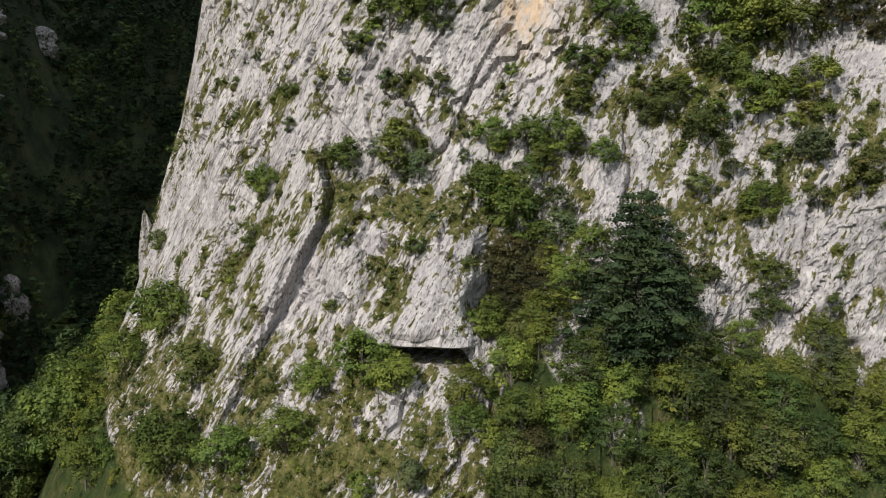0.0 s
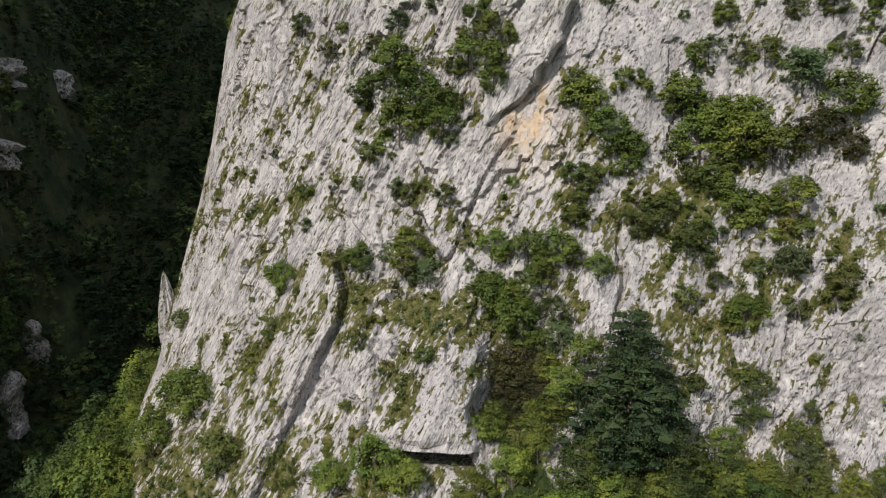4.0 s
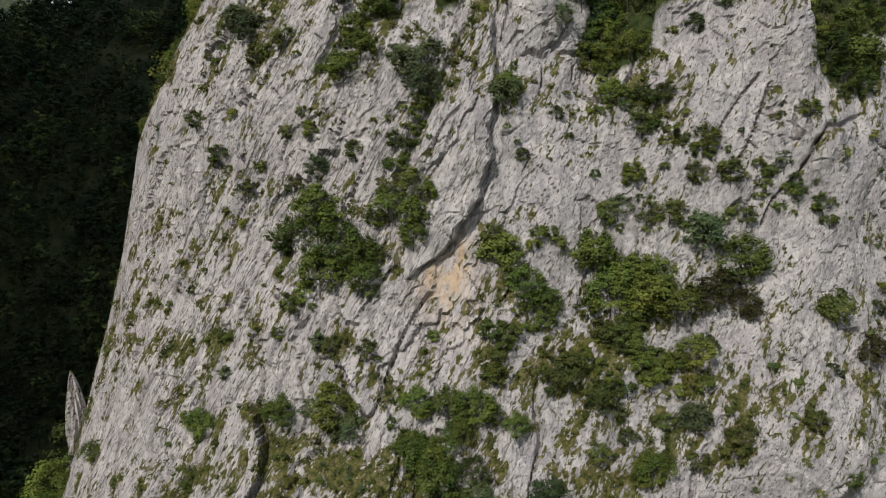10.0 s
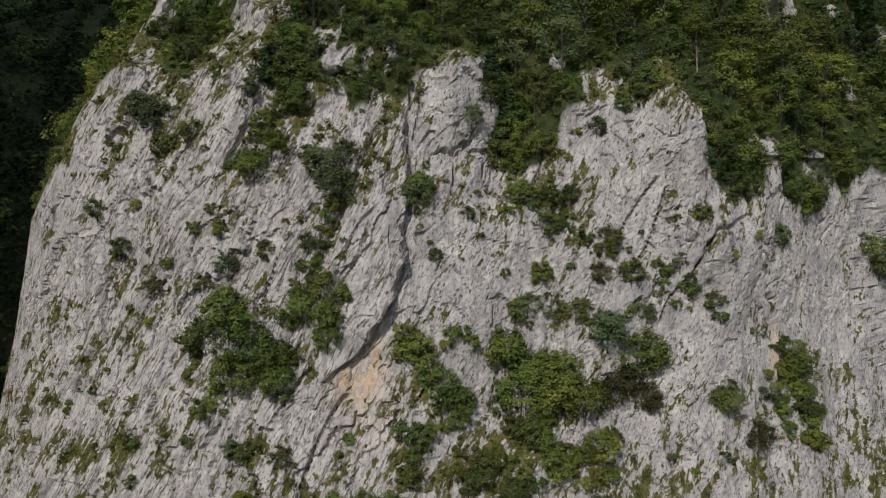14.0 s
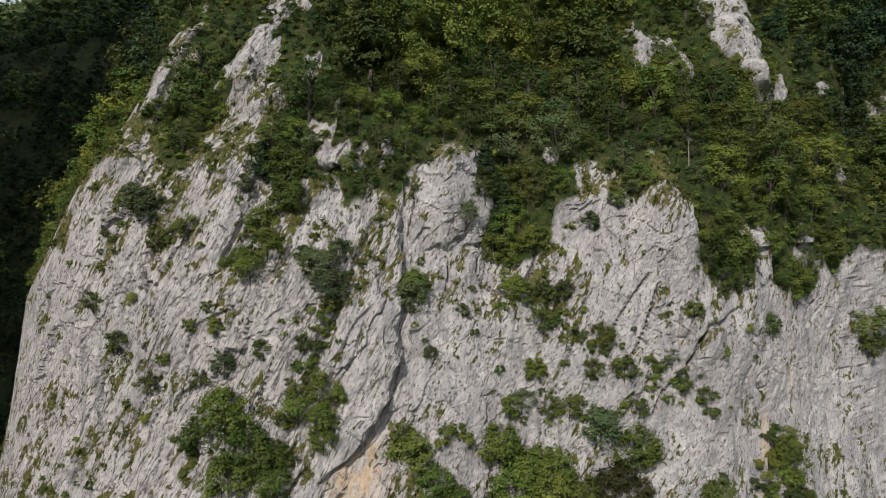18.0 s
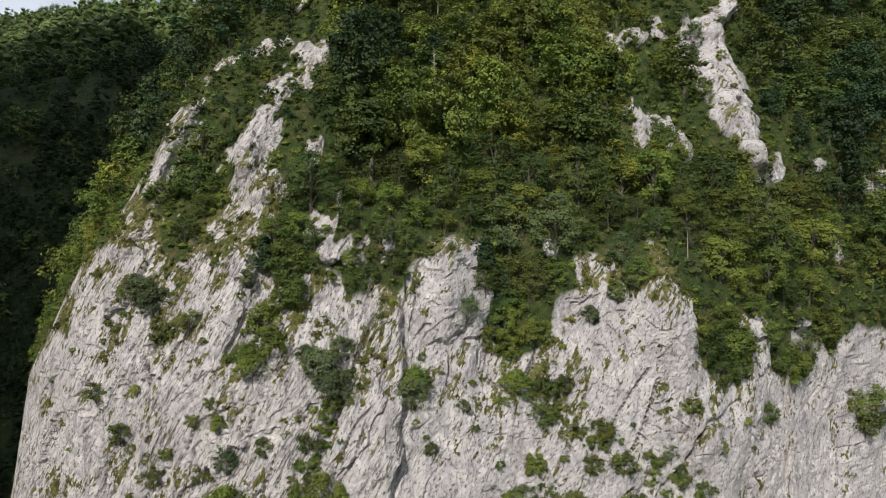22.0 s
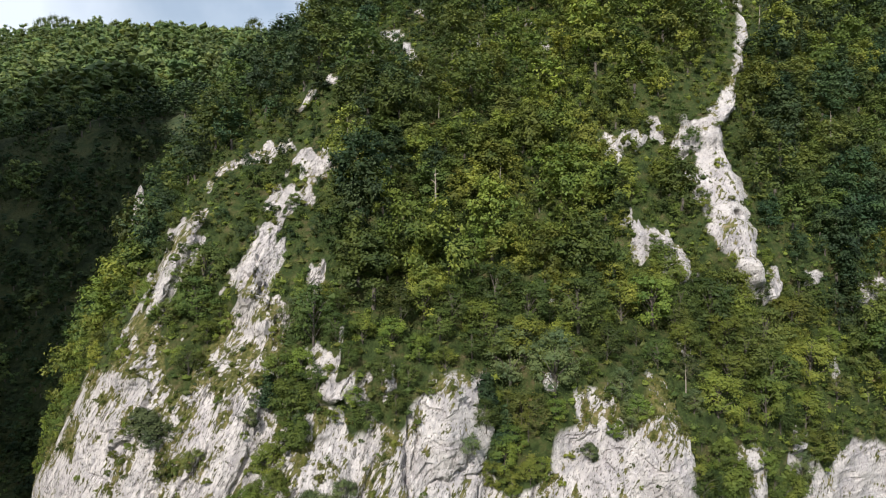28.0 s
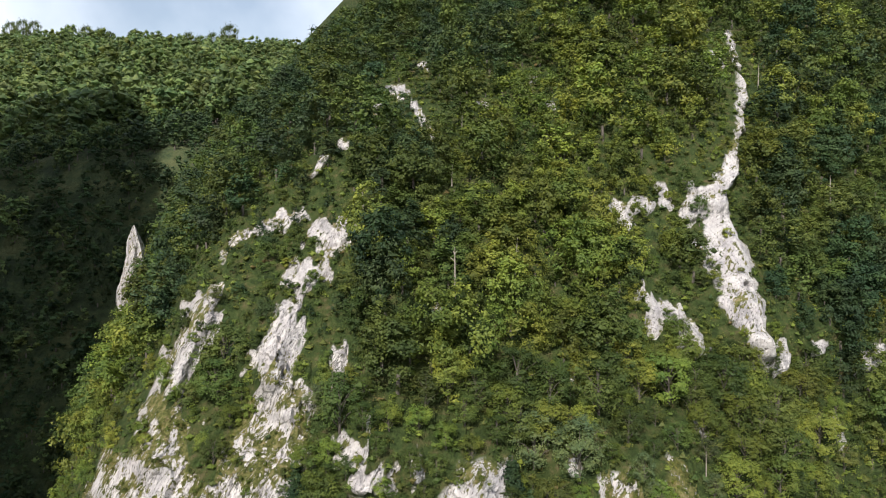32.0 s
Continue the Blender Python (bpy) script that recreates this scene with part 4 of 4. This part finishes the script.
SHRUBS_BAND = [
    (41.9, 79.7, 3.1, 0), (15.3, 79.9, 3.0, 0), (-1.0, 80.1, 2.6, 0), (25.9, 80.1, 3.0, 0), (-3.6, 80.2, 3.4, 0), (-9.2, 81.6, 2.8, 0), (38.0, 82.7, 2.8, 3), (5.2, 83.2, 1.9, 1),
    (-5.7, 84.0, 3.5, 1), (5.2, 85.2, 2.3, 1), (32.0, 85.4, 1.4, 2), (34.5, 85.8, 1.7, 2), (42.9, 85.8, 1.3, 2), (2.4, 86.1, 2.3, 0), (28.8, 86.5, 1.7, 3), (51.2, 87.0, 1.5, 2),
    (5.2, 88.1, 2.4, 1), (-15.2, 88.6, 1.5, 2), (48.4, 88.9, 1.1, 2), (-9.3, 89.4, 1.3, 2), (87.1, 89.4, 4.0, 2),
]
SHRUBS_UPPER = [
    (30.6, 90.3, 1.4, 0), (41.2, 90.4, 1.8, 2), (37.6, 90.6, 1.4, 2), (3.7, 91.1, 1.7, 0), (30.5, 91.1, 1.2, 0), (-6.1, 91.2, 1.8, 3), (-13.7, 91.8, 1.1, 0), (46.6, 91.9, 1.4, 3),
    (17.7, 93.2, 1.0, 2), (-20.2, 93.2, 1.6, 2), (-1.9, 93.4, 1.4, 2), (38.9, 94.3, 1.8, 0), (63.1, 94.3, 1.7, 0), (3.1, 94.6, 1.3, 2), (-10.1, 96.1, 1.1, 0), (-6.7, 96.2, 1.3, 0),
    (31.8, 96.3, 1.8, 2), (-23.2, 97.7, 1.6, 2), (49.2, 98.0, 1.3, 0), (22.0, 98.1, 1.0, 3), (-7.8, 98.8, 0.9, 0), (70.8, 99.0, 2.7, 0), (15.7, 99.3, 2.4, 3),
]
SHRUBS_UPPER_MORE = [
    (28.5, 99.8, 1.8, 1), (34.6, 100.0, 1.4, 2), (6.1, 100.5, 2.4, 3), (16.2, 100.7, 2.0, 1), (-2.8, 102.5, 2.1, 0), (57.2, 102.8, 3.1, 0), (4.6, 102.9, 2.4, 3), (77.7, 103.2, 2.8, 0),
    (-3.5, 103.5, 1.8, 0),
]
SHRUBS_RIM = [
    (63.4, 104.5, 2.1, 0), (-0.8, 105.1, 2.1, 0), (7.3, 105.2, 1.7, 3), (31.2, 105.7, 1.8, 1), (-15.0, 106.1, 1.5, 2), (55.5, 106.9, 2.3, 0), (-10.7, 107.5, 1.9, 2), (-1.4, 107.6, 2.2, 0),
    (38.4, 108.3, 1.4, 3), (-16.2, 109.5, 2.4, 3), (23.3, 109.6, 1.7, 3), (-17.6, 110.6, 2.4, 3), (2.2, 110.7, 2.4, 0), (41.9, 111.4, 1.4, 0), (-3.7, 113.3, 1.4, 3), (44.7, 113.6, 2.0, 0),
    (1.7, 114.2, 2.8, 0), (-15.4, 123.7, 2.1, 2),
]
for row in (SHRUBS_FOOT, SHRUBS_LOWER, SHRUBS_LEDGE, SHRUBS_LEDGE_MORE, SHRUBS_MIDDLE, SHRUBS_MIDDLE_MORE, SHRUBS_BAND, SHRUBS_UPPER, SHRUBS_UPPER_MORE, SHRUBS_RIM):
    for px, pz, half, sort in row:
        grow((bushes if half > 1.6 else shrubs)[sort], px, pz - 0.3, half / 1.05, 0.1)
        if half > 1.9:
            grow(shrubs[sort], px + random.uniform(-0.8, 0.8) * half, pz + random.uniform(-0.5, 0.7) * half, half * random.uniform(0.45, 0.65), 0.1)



# ---- trees: the nearest as things, the rest of the wood joined ----
def scatter(count, xa, xb, za, zb, gap, least=0.6):
    """Places across and up the face, at least a gap apart, where it is wooded."""
    rng = np.random.default_rng(31)
    px, pz = rng.uniform(xa, xb, count), rng.uniform(za, zb, count)
    ok = wooded(px, pz) > least
    px, pz = px[ok], pz[ok]
    py = wall_y(px, pz)
    out, cells = [], {}
    for q in zip(px, py, pz):
        key = tuple(int(v // gap) for v in q)
        near = [o for i in (-1, 0, 1) for j in (-1, 0, 1) for k in (-1, 0, 1) for o in cells.get((key[0] + i, key[1] + j, key[2] + k), ())]
        if any((q[0] - o[0]) ** 2 + (q[1] - o[1]) ** 2 + (q[2] - o[2]) ** 2 < gap * gap for o in near):
            continue
        cells.setdefault(key, []).append(q)
        out.append(q)
    return out


random.seed(11)
MIX = (0, 0, 0, 0, 1, 1, 2, 2, 2, 2, 2, 2, 0, 2, 3, 4)
spots = [q for q in scatter(118000, -60, 135, 26, 250, 3.5) if (q[2] < 222 or corner(q[2]) - q[0] > -14) and (-0.66 if q[2] < 80 else -0.35) < q[0] / q[1] < 1.09
         and corner(q[2]) - q[0] < (float(np.interp(q[2], (97, 109, 118, 124, 139, 150, 160, 180, 200, 240), (44, 41, 39, 37, 37, 37, 40, 47, 55, 62))) if q[2] > 45 else 70)]
spots += [q for q in scatter(12000, 136, 215, 120, 222, 3.8) if q[0] / q[1] < 1.16]
near_spots = [q for q in spots if q[2] < 46 and -30 < q[0] < 42][:130] + [q for q in spots if 98 < q[2] < 127 and -14 < q[0] < 84][:165]
chosen = set(near_spots)
def clearing(px, pz):
    """How wooded the least wooded place about a tree is."""
    return min(float(wooded(px + dx, pz + dz)) for dx, dz in ((0, -4.5), (0, 2.5), (0, 4.5), (0.8, 6.5), (-2.2, 3.0), (2.2, 3.0), (-2.4, 0.5), (2.4, 0.5)))


for px, py, pz in near_spots:
    grow(trees[random.choice(MIX)], px, pz, (random.uniform(0.6, 1.0) if pz < 50 else random.uniform(0.9, 1.5) * (1.0 if clearing(px, pz) > 0.5 else 0.5)), 0.7)

simple = []
for i in range(6):
    rng = np.random.default_rng(50 + i)
    simple.append(broadleaf(rng, 7.6 + 0.4 * i, 2.5 + 0.15 * (i % 3), 40, 44, 0.155))
simple += [broadleaf(np.random.default_rng(60 + i), 7.6 + 0.4 * i, 2.5 + 0.15 * (i % 3), 26, 30, 0.2) for i in range(6)]


def thicket(name, places, mats, label, category, low, high, models):
    """A far wood as joined meshes, one for each leaf colour."""
    piles, stems = {m: [] for m in range(len(mats))}, []
    for p0, vigour in places:
        crown, limbs = models[random.randrange(6) % len(models) + (6 if len(models) > 6 and p0[1] > 120 else 0)]
        ang, s = random.uniform(0, 6.28), low + (high - low) * random.random() ** 1.6
        s *= vigour
        turn = np.array(((math.cos(ang), -math.sin(ang), 0), (math.sin(ang), math.cos(ang), 0), (0, 0, 1))) * s
        group = float(grain(*(np.array([v / 11]) for v in p0), 71)[0]) * 0.9 + 0.5 + random.uniform(-0.28, 0.28)
        piles[int(min(max(group, 0), 0.999) * len(mats))].append((crown[0] @ turn.T * (1, 1, random.uniform(0.85, 1.25)) + p0, crown[1], random.random()))
        stems.append((limbs[0][:18] @ turn.T + p0, limbs[1][:12]))
    root = tagged(new(name, quick_mesh(name, *joined(stems), BARK)), label, category, kind="stuff")
    for m, pile in piles.items():
        if pile:
            me = quick_mesh(name + "_canopy", *joined([tree[:2] for tree in pile]), mats[m])
            values(me, "tint", np.repeat([tree[2] for tree in pile], [len(tree[0]) for tree in pile]))
            part("canopy", me, root)


for px, pz, size in ((27, 104, 0.8), (28.6, 106, 0.9), (30, 108.5, 0.8), (28, 110.5, 0.9), (31, 112, 0.9), (25.8, 112, 0.7), (1, 113, 0.8), (2.6, 115, 0.8), (0, 117.5, 0.9), (3, 118.5, 0.8), (52.5, 103.5, 0.8), (55.5, 101, 0.8), (58.5, 103, 0.8)):
    grow(trees[random.choice((0, 2))], px, pz, size, 0.6)
for px, pz, size in ((-1.2, 115.5, 1.0), (2.2, 111.6, 0.8), (27.6, 106.5, 1.1), (29.4, 110, 1.2), (26.2, 115, 1.0)):
    grow(small_conifer, px, pz, size, 0.3)

light_wood, dark_wood = [], []
for q in spots:
    if q in chosen:
        continue
    clear = clearing(q[0], q[2])
    spot = (np.array(on_face(q[0], q[2])) - (0, 0, 1.2), 1.0 if clear > 0.5 else 0.42)
    # flank and ground beyond the spine: shade goes into darker leaf colours
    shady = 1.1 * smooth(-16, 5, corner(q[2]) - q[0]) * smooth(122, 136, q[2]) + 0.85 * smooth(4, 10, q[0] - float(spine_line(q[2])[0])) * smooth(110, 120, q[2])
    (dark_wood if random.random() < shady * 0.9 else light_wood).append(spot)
# trees beside the foot of the wall take the dark leaves too
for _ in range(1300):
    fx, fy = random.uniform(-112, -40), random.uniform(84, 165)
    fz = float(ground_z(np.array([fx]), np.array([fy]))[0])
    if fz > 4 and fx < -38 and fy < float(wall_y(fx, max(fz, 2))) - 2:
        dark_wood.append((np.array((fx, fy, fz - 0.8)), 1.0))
thicket("woodland", light_wood, (LEAF_DEEP, LEAF_DEEP, LEAF, LEAF, LEAF, LEAF, LEAF_BRIGHT), "dense mixed broadleaf wood covering the steep slope", "woodland", 0.75, 1.6, simple)
thicket("dark_woodland", dark_wood, (LEAF_DARK, LEAF_DEEP, LEAF_DARK, LEAF_DEEP), "dark green mixed wood on the mountain flank, shade put into its leaf colour", "woodland", 0.75, 1.6, simple)

far_models = [broadleaf(np.random.default_rng(80 + i), 13.0, 4.6, 13, 14, 0.36, core=0.6) for i in range(6)]
bank_models = [broadleaf(np.random.default_rng(90 + i), 15.0, 4.2, 12, 10, 0.45, core=0.55) for i in range(6)]
places = []
for _ in range(26000):
    near_side = random.random() < 0.2
    fy = random.uniform(120, 300) if near_side else 300 + 900 * random.random() ** 1.3
    fx = random.uniform(-0.66 * fy, -0.06 * fy) if near_side else random.uniform(-0.37 * fy, 0.09 * fy)
    fz = float(ground_z(np.array([fx]), np.array([fy]))[0])
    if fy < 340 and fy > float(wall_y(fx, fz)) - 6:
        continue
    places.append((np.array((fx, fy, fz - 2.0)), 1.0))
near_bank = [q for q in places if q[0][1] < 300]
# bank forest: mostly the dark leaves, their colour deepening the cast shade
thicket("spruce_forest", near_bank[:2000], (LEAF_DARK, LEAF_DARK, LEAF_DARK, FAR_LEAF), "spruce and beech forest on the gorge bank, shade deepened by dark leaf colour", "forest", 0.45, 0.9, bank_models)
thicket("far_woodland", [q for q in places if q[0][1] >= 300][:2800], (FAR_LEAF, FAR_LEAF, LEAF_DEEP, FAR_LEAF), "broadleaf forest on the far sunlit hillside", "forest", 0.95, 1.7, far_models)

# ---- trees in the gully beside the conifer and along the foot ----
random.seed(19)
for px, pz, size in ((4.6, 46.5, 0.6), (6.6, 57.5, 0.75), (8.8, 60, 0.7), (4.2, 60.5, 0.5), (10.6, 57, 0.7), (9.6, 52.5, 0.55), (11.5, 50, 0.8), (9.5, 46.5, 0.85), (12.5, 46, 0.9), (6.8, 43.5, 0.7), (15, 43, 1.0), (20, 43.5, 0.9),
                     (23.5, 45.5, 0.8), (27, 44, 0.9), (31, 43.5, 0.7), (35, 44, 0.8), (39.5, 43, 0.8), (43, 44, 0.8), (19, 39, 1.1), (24, 39.5, 1.1), (30, 39, 1.0), (11, 39, 1.0), (14, 35.5, 1.0), (36, 39.5, 1.0), (41, 39, 1.0)):
    grow(trees[random.choice((0, 2, 2, 1))], px, pz - (2.6 if px > 12 else 0), size * (0.85 if px > 12 else 1), 0.7)
for px, pz, size in ((5.2, 52.5, 1.8), (6.6, 53.2, 2.2), (7.6, 51.2, 2.2), (6.0, 50.4, 2.0), (7.4, 49.0, 1.8), (8.8, 53.0, 1.8), (9.2, 50.5, 1.6)):
    grow(bushes[4], px, pz, size, 0.5)

# ---- low growth that covers the soil between the trees ----
rng = np.random.default_rng(61)
low = [q for q in scatter(70000, -50, 120, 30, 190, 1.6, 0.45) if corner(q[2]) - q[0] < 40 and -0.66 < q[0] / q[1] < 1.14]
ground_cover = np.array([np.array(on_face(q[0], q[2])) for q in low])
sizes = rng.uniform(0.6, 1.2, len(low))
lots = rng.integers(0, 3, len(low))
for lot, (leaf, label) in enumerate(((LEAF, "green undergrowth between the trees of the slope"), (LEAF_DEEP, "dark green undergrowth between the trees of the slope"), (LEAF_OLIVE, "olive undergrowth between the trees of the slope"))):
    tagged(new("undergrowth", quick_mesh("undergrowth", *leaf_cards(ground_cover[lots == lot] + (0, -0.2, 0.3), sizes[lots == lot], 40, 0.14, rng, 0.8), leaf)), label, "undergrowth", kind="stuff")



# ---- smaller shrubs spread through the bushy belts of the wall ----
random.seed(41)
shrub_models = [broadleaf(np.random.default_rng(140 + i), 2.1, 1.0, 20, 48, 0.1, 0.06, -0.9) for i in range(4)]
belt = []
for count, xa, xb, za, zb, low, high in ((46, 13, 42, 66, 86, 0.6, 1.5), (28, 22, 58, 48, 70, 0.35, 0.9), (20, -34, 4, 52, 108, 0.3, 0.7), (40, -22, 10, 106, 146, 0.45, 1.0), (16, 64, 82, 127, 160, 0.45, 0.9), (36, 8, 52, 96, 118, 0.3, 0.8), (46, 14, 60, 76, 102, 0.25, 0.7), (60, -32, 8, 62, 112, 0.25, 0.65)):
    while count:
        px, pz = random.uniform(xa, xb), random.uniform(za, zb)
        if float(wooded(px, pz)) < 0.4 and float(grain(np.array([px / 6]), np.array([pz / 6]), np.array([0.5]), 33)[0]) > -0.2:
            belt.append((np.array(on_face(px, pz)) - (0, 0, 0.15), random.uniform(low, high)))
            count -= 1
for xa, za, xb, zb, count, spread, low, high in ((27, 103.5, 36.5, 94.5, 26, 1.0, 0.4, 1.1), (36.5, 94.5, 51, 86.5, 30, 1.0, 0.4, 1.1), (31, 86, 42.5, 85.4, 16, 0.8, 0.35, 0.8), (63.5, 81, 68.4, 66, 34, 1.3, 0.6, 1.6), (60.5, 76, 63.5, 69, 14, 1.0, 0.5, 1.2), (6, 100, 1.5, 88, 16, 0.5, 0.5, 1.1), (4.2, 92, 10.5, 106, 14, 0.5, 0.4, 0.9)):
    for _ in range(count):
        f = random.random()
        px, pz = xa + (xb - xa) * f + random.gauss(0, spread), za + (zb - za) * f + random.gauss(0, spread)
        belt.append((np.array(on_face(px, pz)) - (0, 0, 0.15), random.uniform(low, high)))
thicket("low_shrubs", belt, (LEAF, LEAF, LEAF_DEEP, LEAF_OLIVE), "low leafy shrubs spread through the bushy belts of the cliff", "shrubs", 0.85, 1.15, shrub_models)


# ---- grass tufts and low scrub in the joints ----
def tufts(count, least, most, blades, tall):
    """Short fans of blades on the turf of the wall."""
    rng = np.random.default_rng(5)
    ok = np.argwhere((turf > least) & (turf < most) & (wood < 0.5) & (z > 27) & (z < 128) & (x > -45) & (x < 100))
    pick = ok[rng.choice(len(ok), min(count, len(ok)), replace=False)]
    at = np.repeat(P[pick[:, 0], pick[:, 1]], blades, 0)
    out = np.repeat(N1[pick[:, 0], pick[:, 1]], blades, 0)
    n = len(at)
    way = out * 0.7 + np.array((0, 0, 0.55)) + rng.normal(scale=0.55, size=(n, 3))
    way /= np.linalg.norm(way, axis=1, keepdims=True)
    wide = np.cross(way, rng.normal(size=(n, 3)))
    wide /= np.linalg.norm(wide, axis=1, keepdims=True)
    k = tall * rng.uniform(0.5, 1.2, (n, 1))
    at = at + rng.normal(scale=0.10, size=(n, 3)) - out * 0.05
    bend = np.array((0, 0, -0.25)) * k
    v = np.stack((at - wide * k * 0.22, at + wide * k * 0.22, at + way * k * 0.6 + wide * k * 0.2, at + way * k + bend), 1)
    return v.reshape(-1, 3), np.arange(n * 4).reshape(-1, 4)


tagged(new("grass", quick_mesh("grass", *tufts(15000, 0.0, 9.0, 5, 0.34), GRASS)), "yellow-green dry grass tufts in the joints of the limestone", "grass", kind="stuff")

random.seed(23)
rng = np.random.default_rng(23)
ok = np.argwhere((turf > 0.25) & (wood < 0.5) & (z > 32) & (z < 122) & (x > -42) & (x < 95))
for leaf, count, label in ((LEAF_OLIVE, 330, "low olive scrub dotted over the cliff"), (LEAF, 380, "low dark green scrub dotted over the cliff"), (LEAF_GREY, 110, "thin grey-green scrub dotted over the cliff")):
    pick = ok[rng.choice(len(ok), count, replace=False)]
    centres = P[pick[:, 0], pick[:, 1]] + N1[pick[:, 0], pick[:, 1]] * 0.2
    size = 0.2 + 0.75 * rng.random(count) ** 2.2
    extra = centres + rng.normal(scale=0.35, size=centres.shape) * size[:, None] * 2
    tagged(new("scrub", quick_mesh("scrub", *leaf_cards(np.concatenate((centres, extra)), np.concatenate((size, size * 0.7)), 46, 0.09, rng, 0.9), leaf)), label, "scrub", kind="stuff")


# ---- dead trees ----
def dead_tree(tall, rng):
    bow = rng.normal(scale=0.04 * tall, size=2)
    spine = [(bow[0] * f, bow[1] * f * f, tall * f - 0.4) for f in (0, 0.3, 0.6, 0.85, 1.0)]
    r = tall * 0.022
    body = tube(spine, [r * 1.2, r, r * 0.7, r * 0.4, r * 0.12])
    arms = []
    for k in range(5):
        f = rng.uniform(0.35, 0.9)
        ang = rng.uniform(0, 6.28)
        reach = tall * rng.uniform(0.1, 0.26) * (1.2 - f)
        base = np.array((bow[0] * f, bow[1] * f * f, tall * f - 0.4))
        tip = base + (math.cos(ang) * reach, math.sin(ang) * reach, reach * rng.uniform(0.3, 1.0))
        arms.append(tube([base, (base + tip) / 2 + (0, 0, 0.06 * reach), tip], [r * 0.4, r * 0.28, r * 0.08], 5))
    return body, arms


for px, pz, tall in ((23.5, 137.5, 9.0), (3.6, 126.5, 5.5), (34.5, 141.5, 6.5), (101, 152, 6.5), (40, 163.5, 5.5), (33, 166, 4.0), (12.5, 152, 4.0), (98, 176, 5.5), (46, 128, 3.5), (-18, 144, 5.0), (52, 116.5, 3.5), (28, 156, 4.0)):
    rng = np.random.default_rng(int(pz * 10))
    body, arms = dead_tree(tall, rng)
    snag = tagged(new("dead_tree"), "bleached dead tree trunk with bare broken branches on the slope", "tree", "dead trees")
    snag.matrix_basis = Matrix.Translation(on_face(px, pz) + Vector((0, -1.2, 0)))
    part("trunk", quick_mesh("dead_trunk", *body, DEAD), snag)
    for arm in arms:
        part("branch", quick_mesh("dead_branch", *arm, DEAD), snag)


# ---- pale crags on the shaded bank and the far fin of the flank ----
def crag(name, label, px, py, pz, wide, deep, tall, seed, steps=34, blunt=2.2):
    """A ragged upright rock: a rough blade of stone with stepped, broken edges."""
    u, v = np.meshgrid(np.linspace(0, 2 * np.pi, steps, endpoint=False), np.linspace(0, 1, steps), indexing="ij")
    slim = (1 - v ** blunt) ** 0.8 * (0.85 + 0.15 * np.cos(3 * u + seed))
    cx, cy = np.cos(u) * wide * slim, np.sin(u) * deep * slim
    cz = v * tall
    rough = 1 + 0.38 * grain(np.cos(u) * 2 + seed, np.sin(u) * 2, cz / tall * 5, seed) + 0.2 * grain(np.cos(u) * 6, np.sin(u) * 6 + seed, cz / tall * 14, seed + 1)
    drift = wide * 0.6 * grain(v * 3 + seed, v * 0, v * 0 + 0.5, seed + 2)
    verts = np.stack((cx * rough + drift, cy * rough, cz), -1).reshape(-1, 3)
    k = np.arange(steps * steps).reshape(steps, steps)
    k2 = np.roll(k, -1, 0)
    faces = np.stack((k[:, :-1], k2[:, :-1], k2[:, 1:], k[:, 1:]), -1).reshape(-1, 4)
    me = quick_mesh(name, verts, faces, ROCK, False)
    values(me, "turf", np.full(len(verts), -0.25))
    values(me, "ochre", np.zeros(len(verts)))
    values(me, "wooded", np.zeros(len(verts)))
    values(me, "streak", np.full(len(verts), 0.5))
    ob = tagged(new(name, me), label, "rock")
    ob.matrix_basis = pose(px, py, pz)
    return ob


for px, py, top, wide, deep, seed in ((-117, 184, 100, 6.0, 5.0, 5), (-120, 218, 110, 4.0, 4.0, 6), (-112, 174, 74, 4.0, 4.0, 7), (-99.5, 153, 32, 2.9, 4.0, 15), (-102, 167, 41, 2.5, 4.0, 16)):
    base = float(ground_z(np.array([px]), np.array([py]))[0]) - 3
    crag("crag", "pale limestone crag among the trees of the gorge", px, py, base, wide, deep, max(top - base, 8), seed, 34, 7.0)
base = float(ground_z(np.array([-37.0]), np.array([222.0]))[0]) - 2
crag("rock_tower", "tall narrow grey limestone fin standing out of the forest", -37, 222, base, 3.7, 6.0, 145 - base, 9, 60, 5.0)

base = float(ground_z(np.array([-54.0]), np.array([131.0]))[0]) - 2
crag("rock_flake", "thin grey limestone flake standing beside the edge of the cliff", -54.4, 131, base, 2.0, 3.0, 57 - base, 12, 44, 6.0)

# ---- tall single trees along the far ridge ----
for fx, fy, size in ((-12, 1082, 5.5), (-35, 1085, 4.6), (-24, 1086, 4.2), (-52, 1088, 4.2), (-68, 1090, 4.4), (-80, 1092, 3.8), (137, 1060, 4.0), (172, 1054, 4.4), (182, 1053, 4.6), (196, 1051, 4.4), (-225, 1113, 4.0), (-203, 1110, 4.2), (-185, 1108, 4.0), (-270, 1120, 4.2), (-285, 1122, 4.4), (-300, 1124, 4.2)):
    fz = float(ground_z(np.array([fx]), np.array([fy]))[0])
    ob = copy_thing(trees[2], Matrix.Identity(4))
    ob.matrix_basis = Matrix.Translation((fx, fy, fz)) @ Matrix.Diagonal((size * 0.95, size * 0.95, size * 1.75, 1))
    tagged(ob, "tall dark tree standing up from the far ridge line", "tree", "trees of the far ridge")

# the patterns that were copied are put away
for ob in trees + shrubs + bushes + [small_conifer]:
    for piece in (*ob.children_recursive, ob):
        bpy.data.objects.remove(piece)
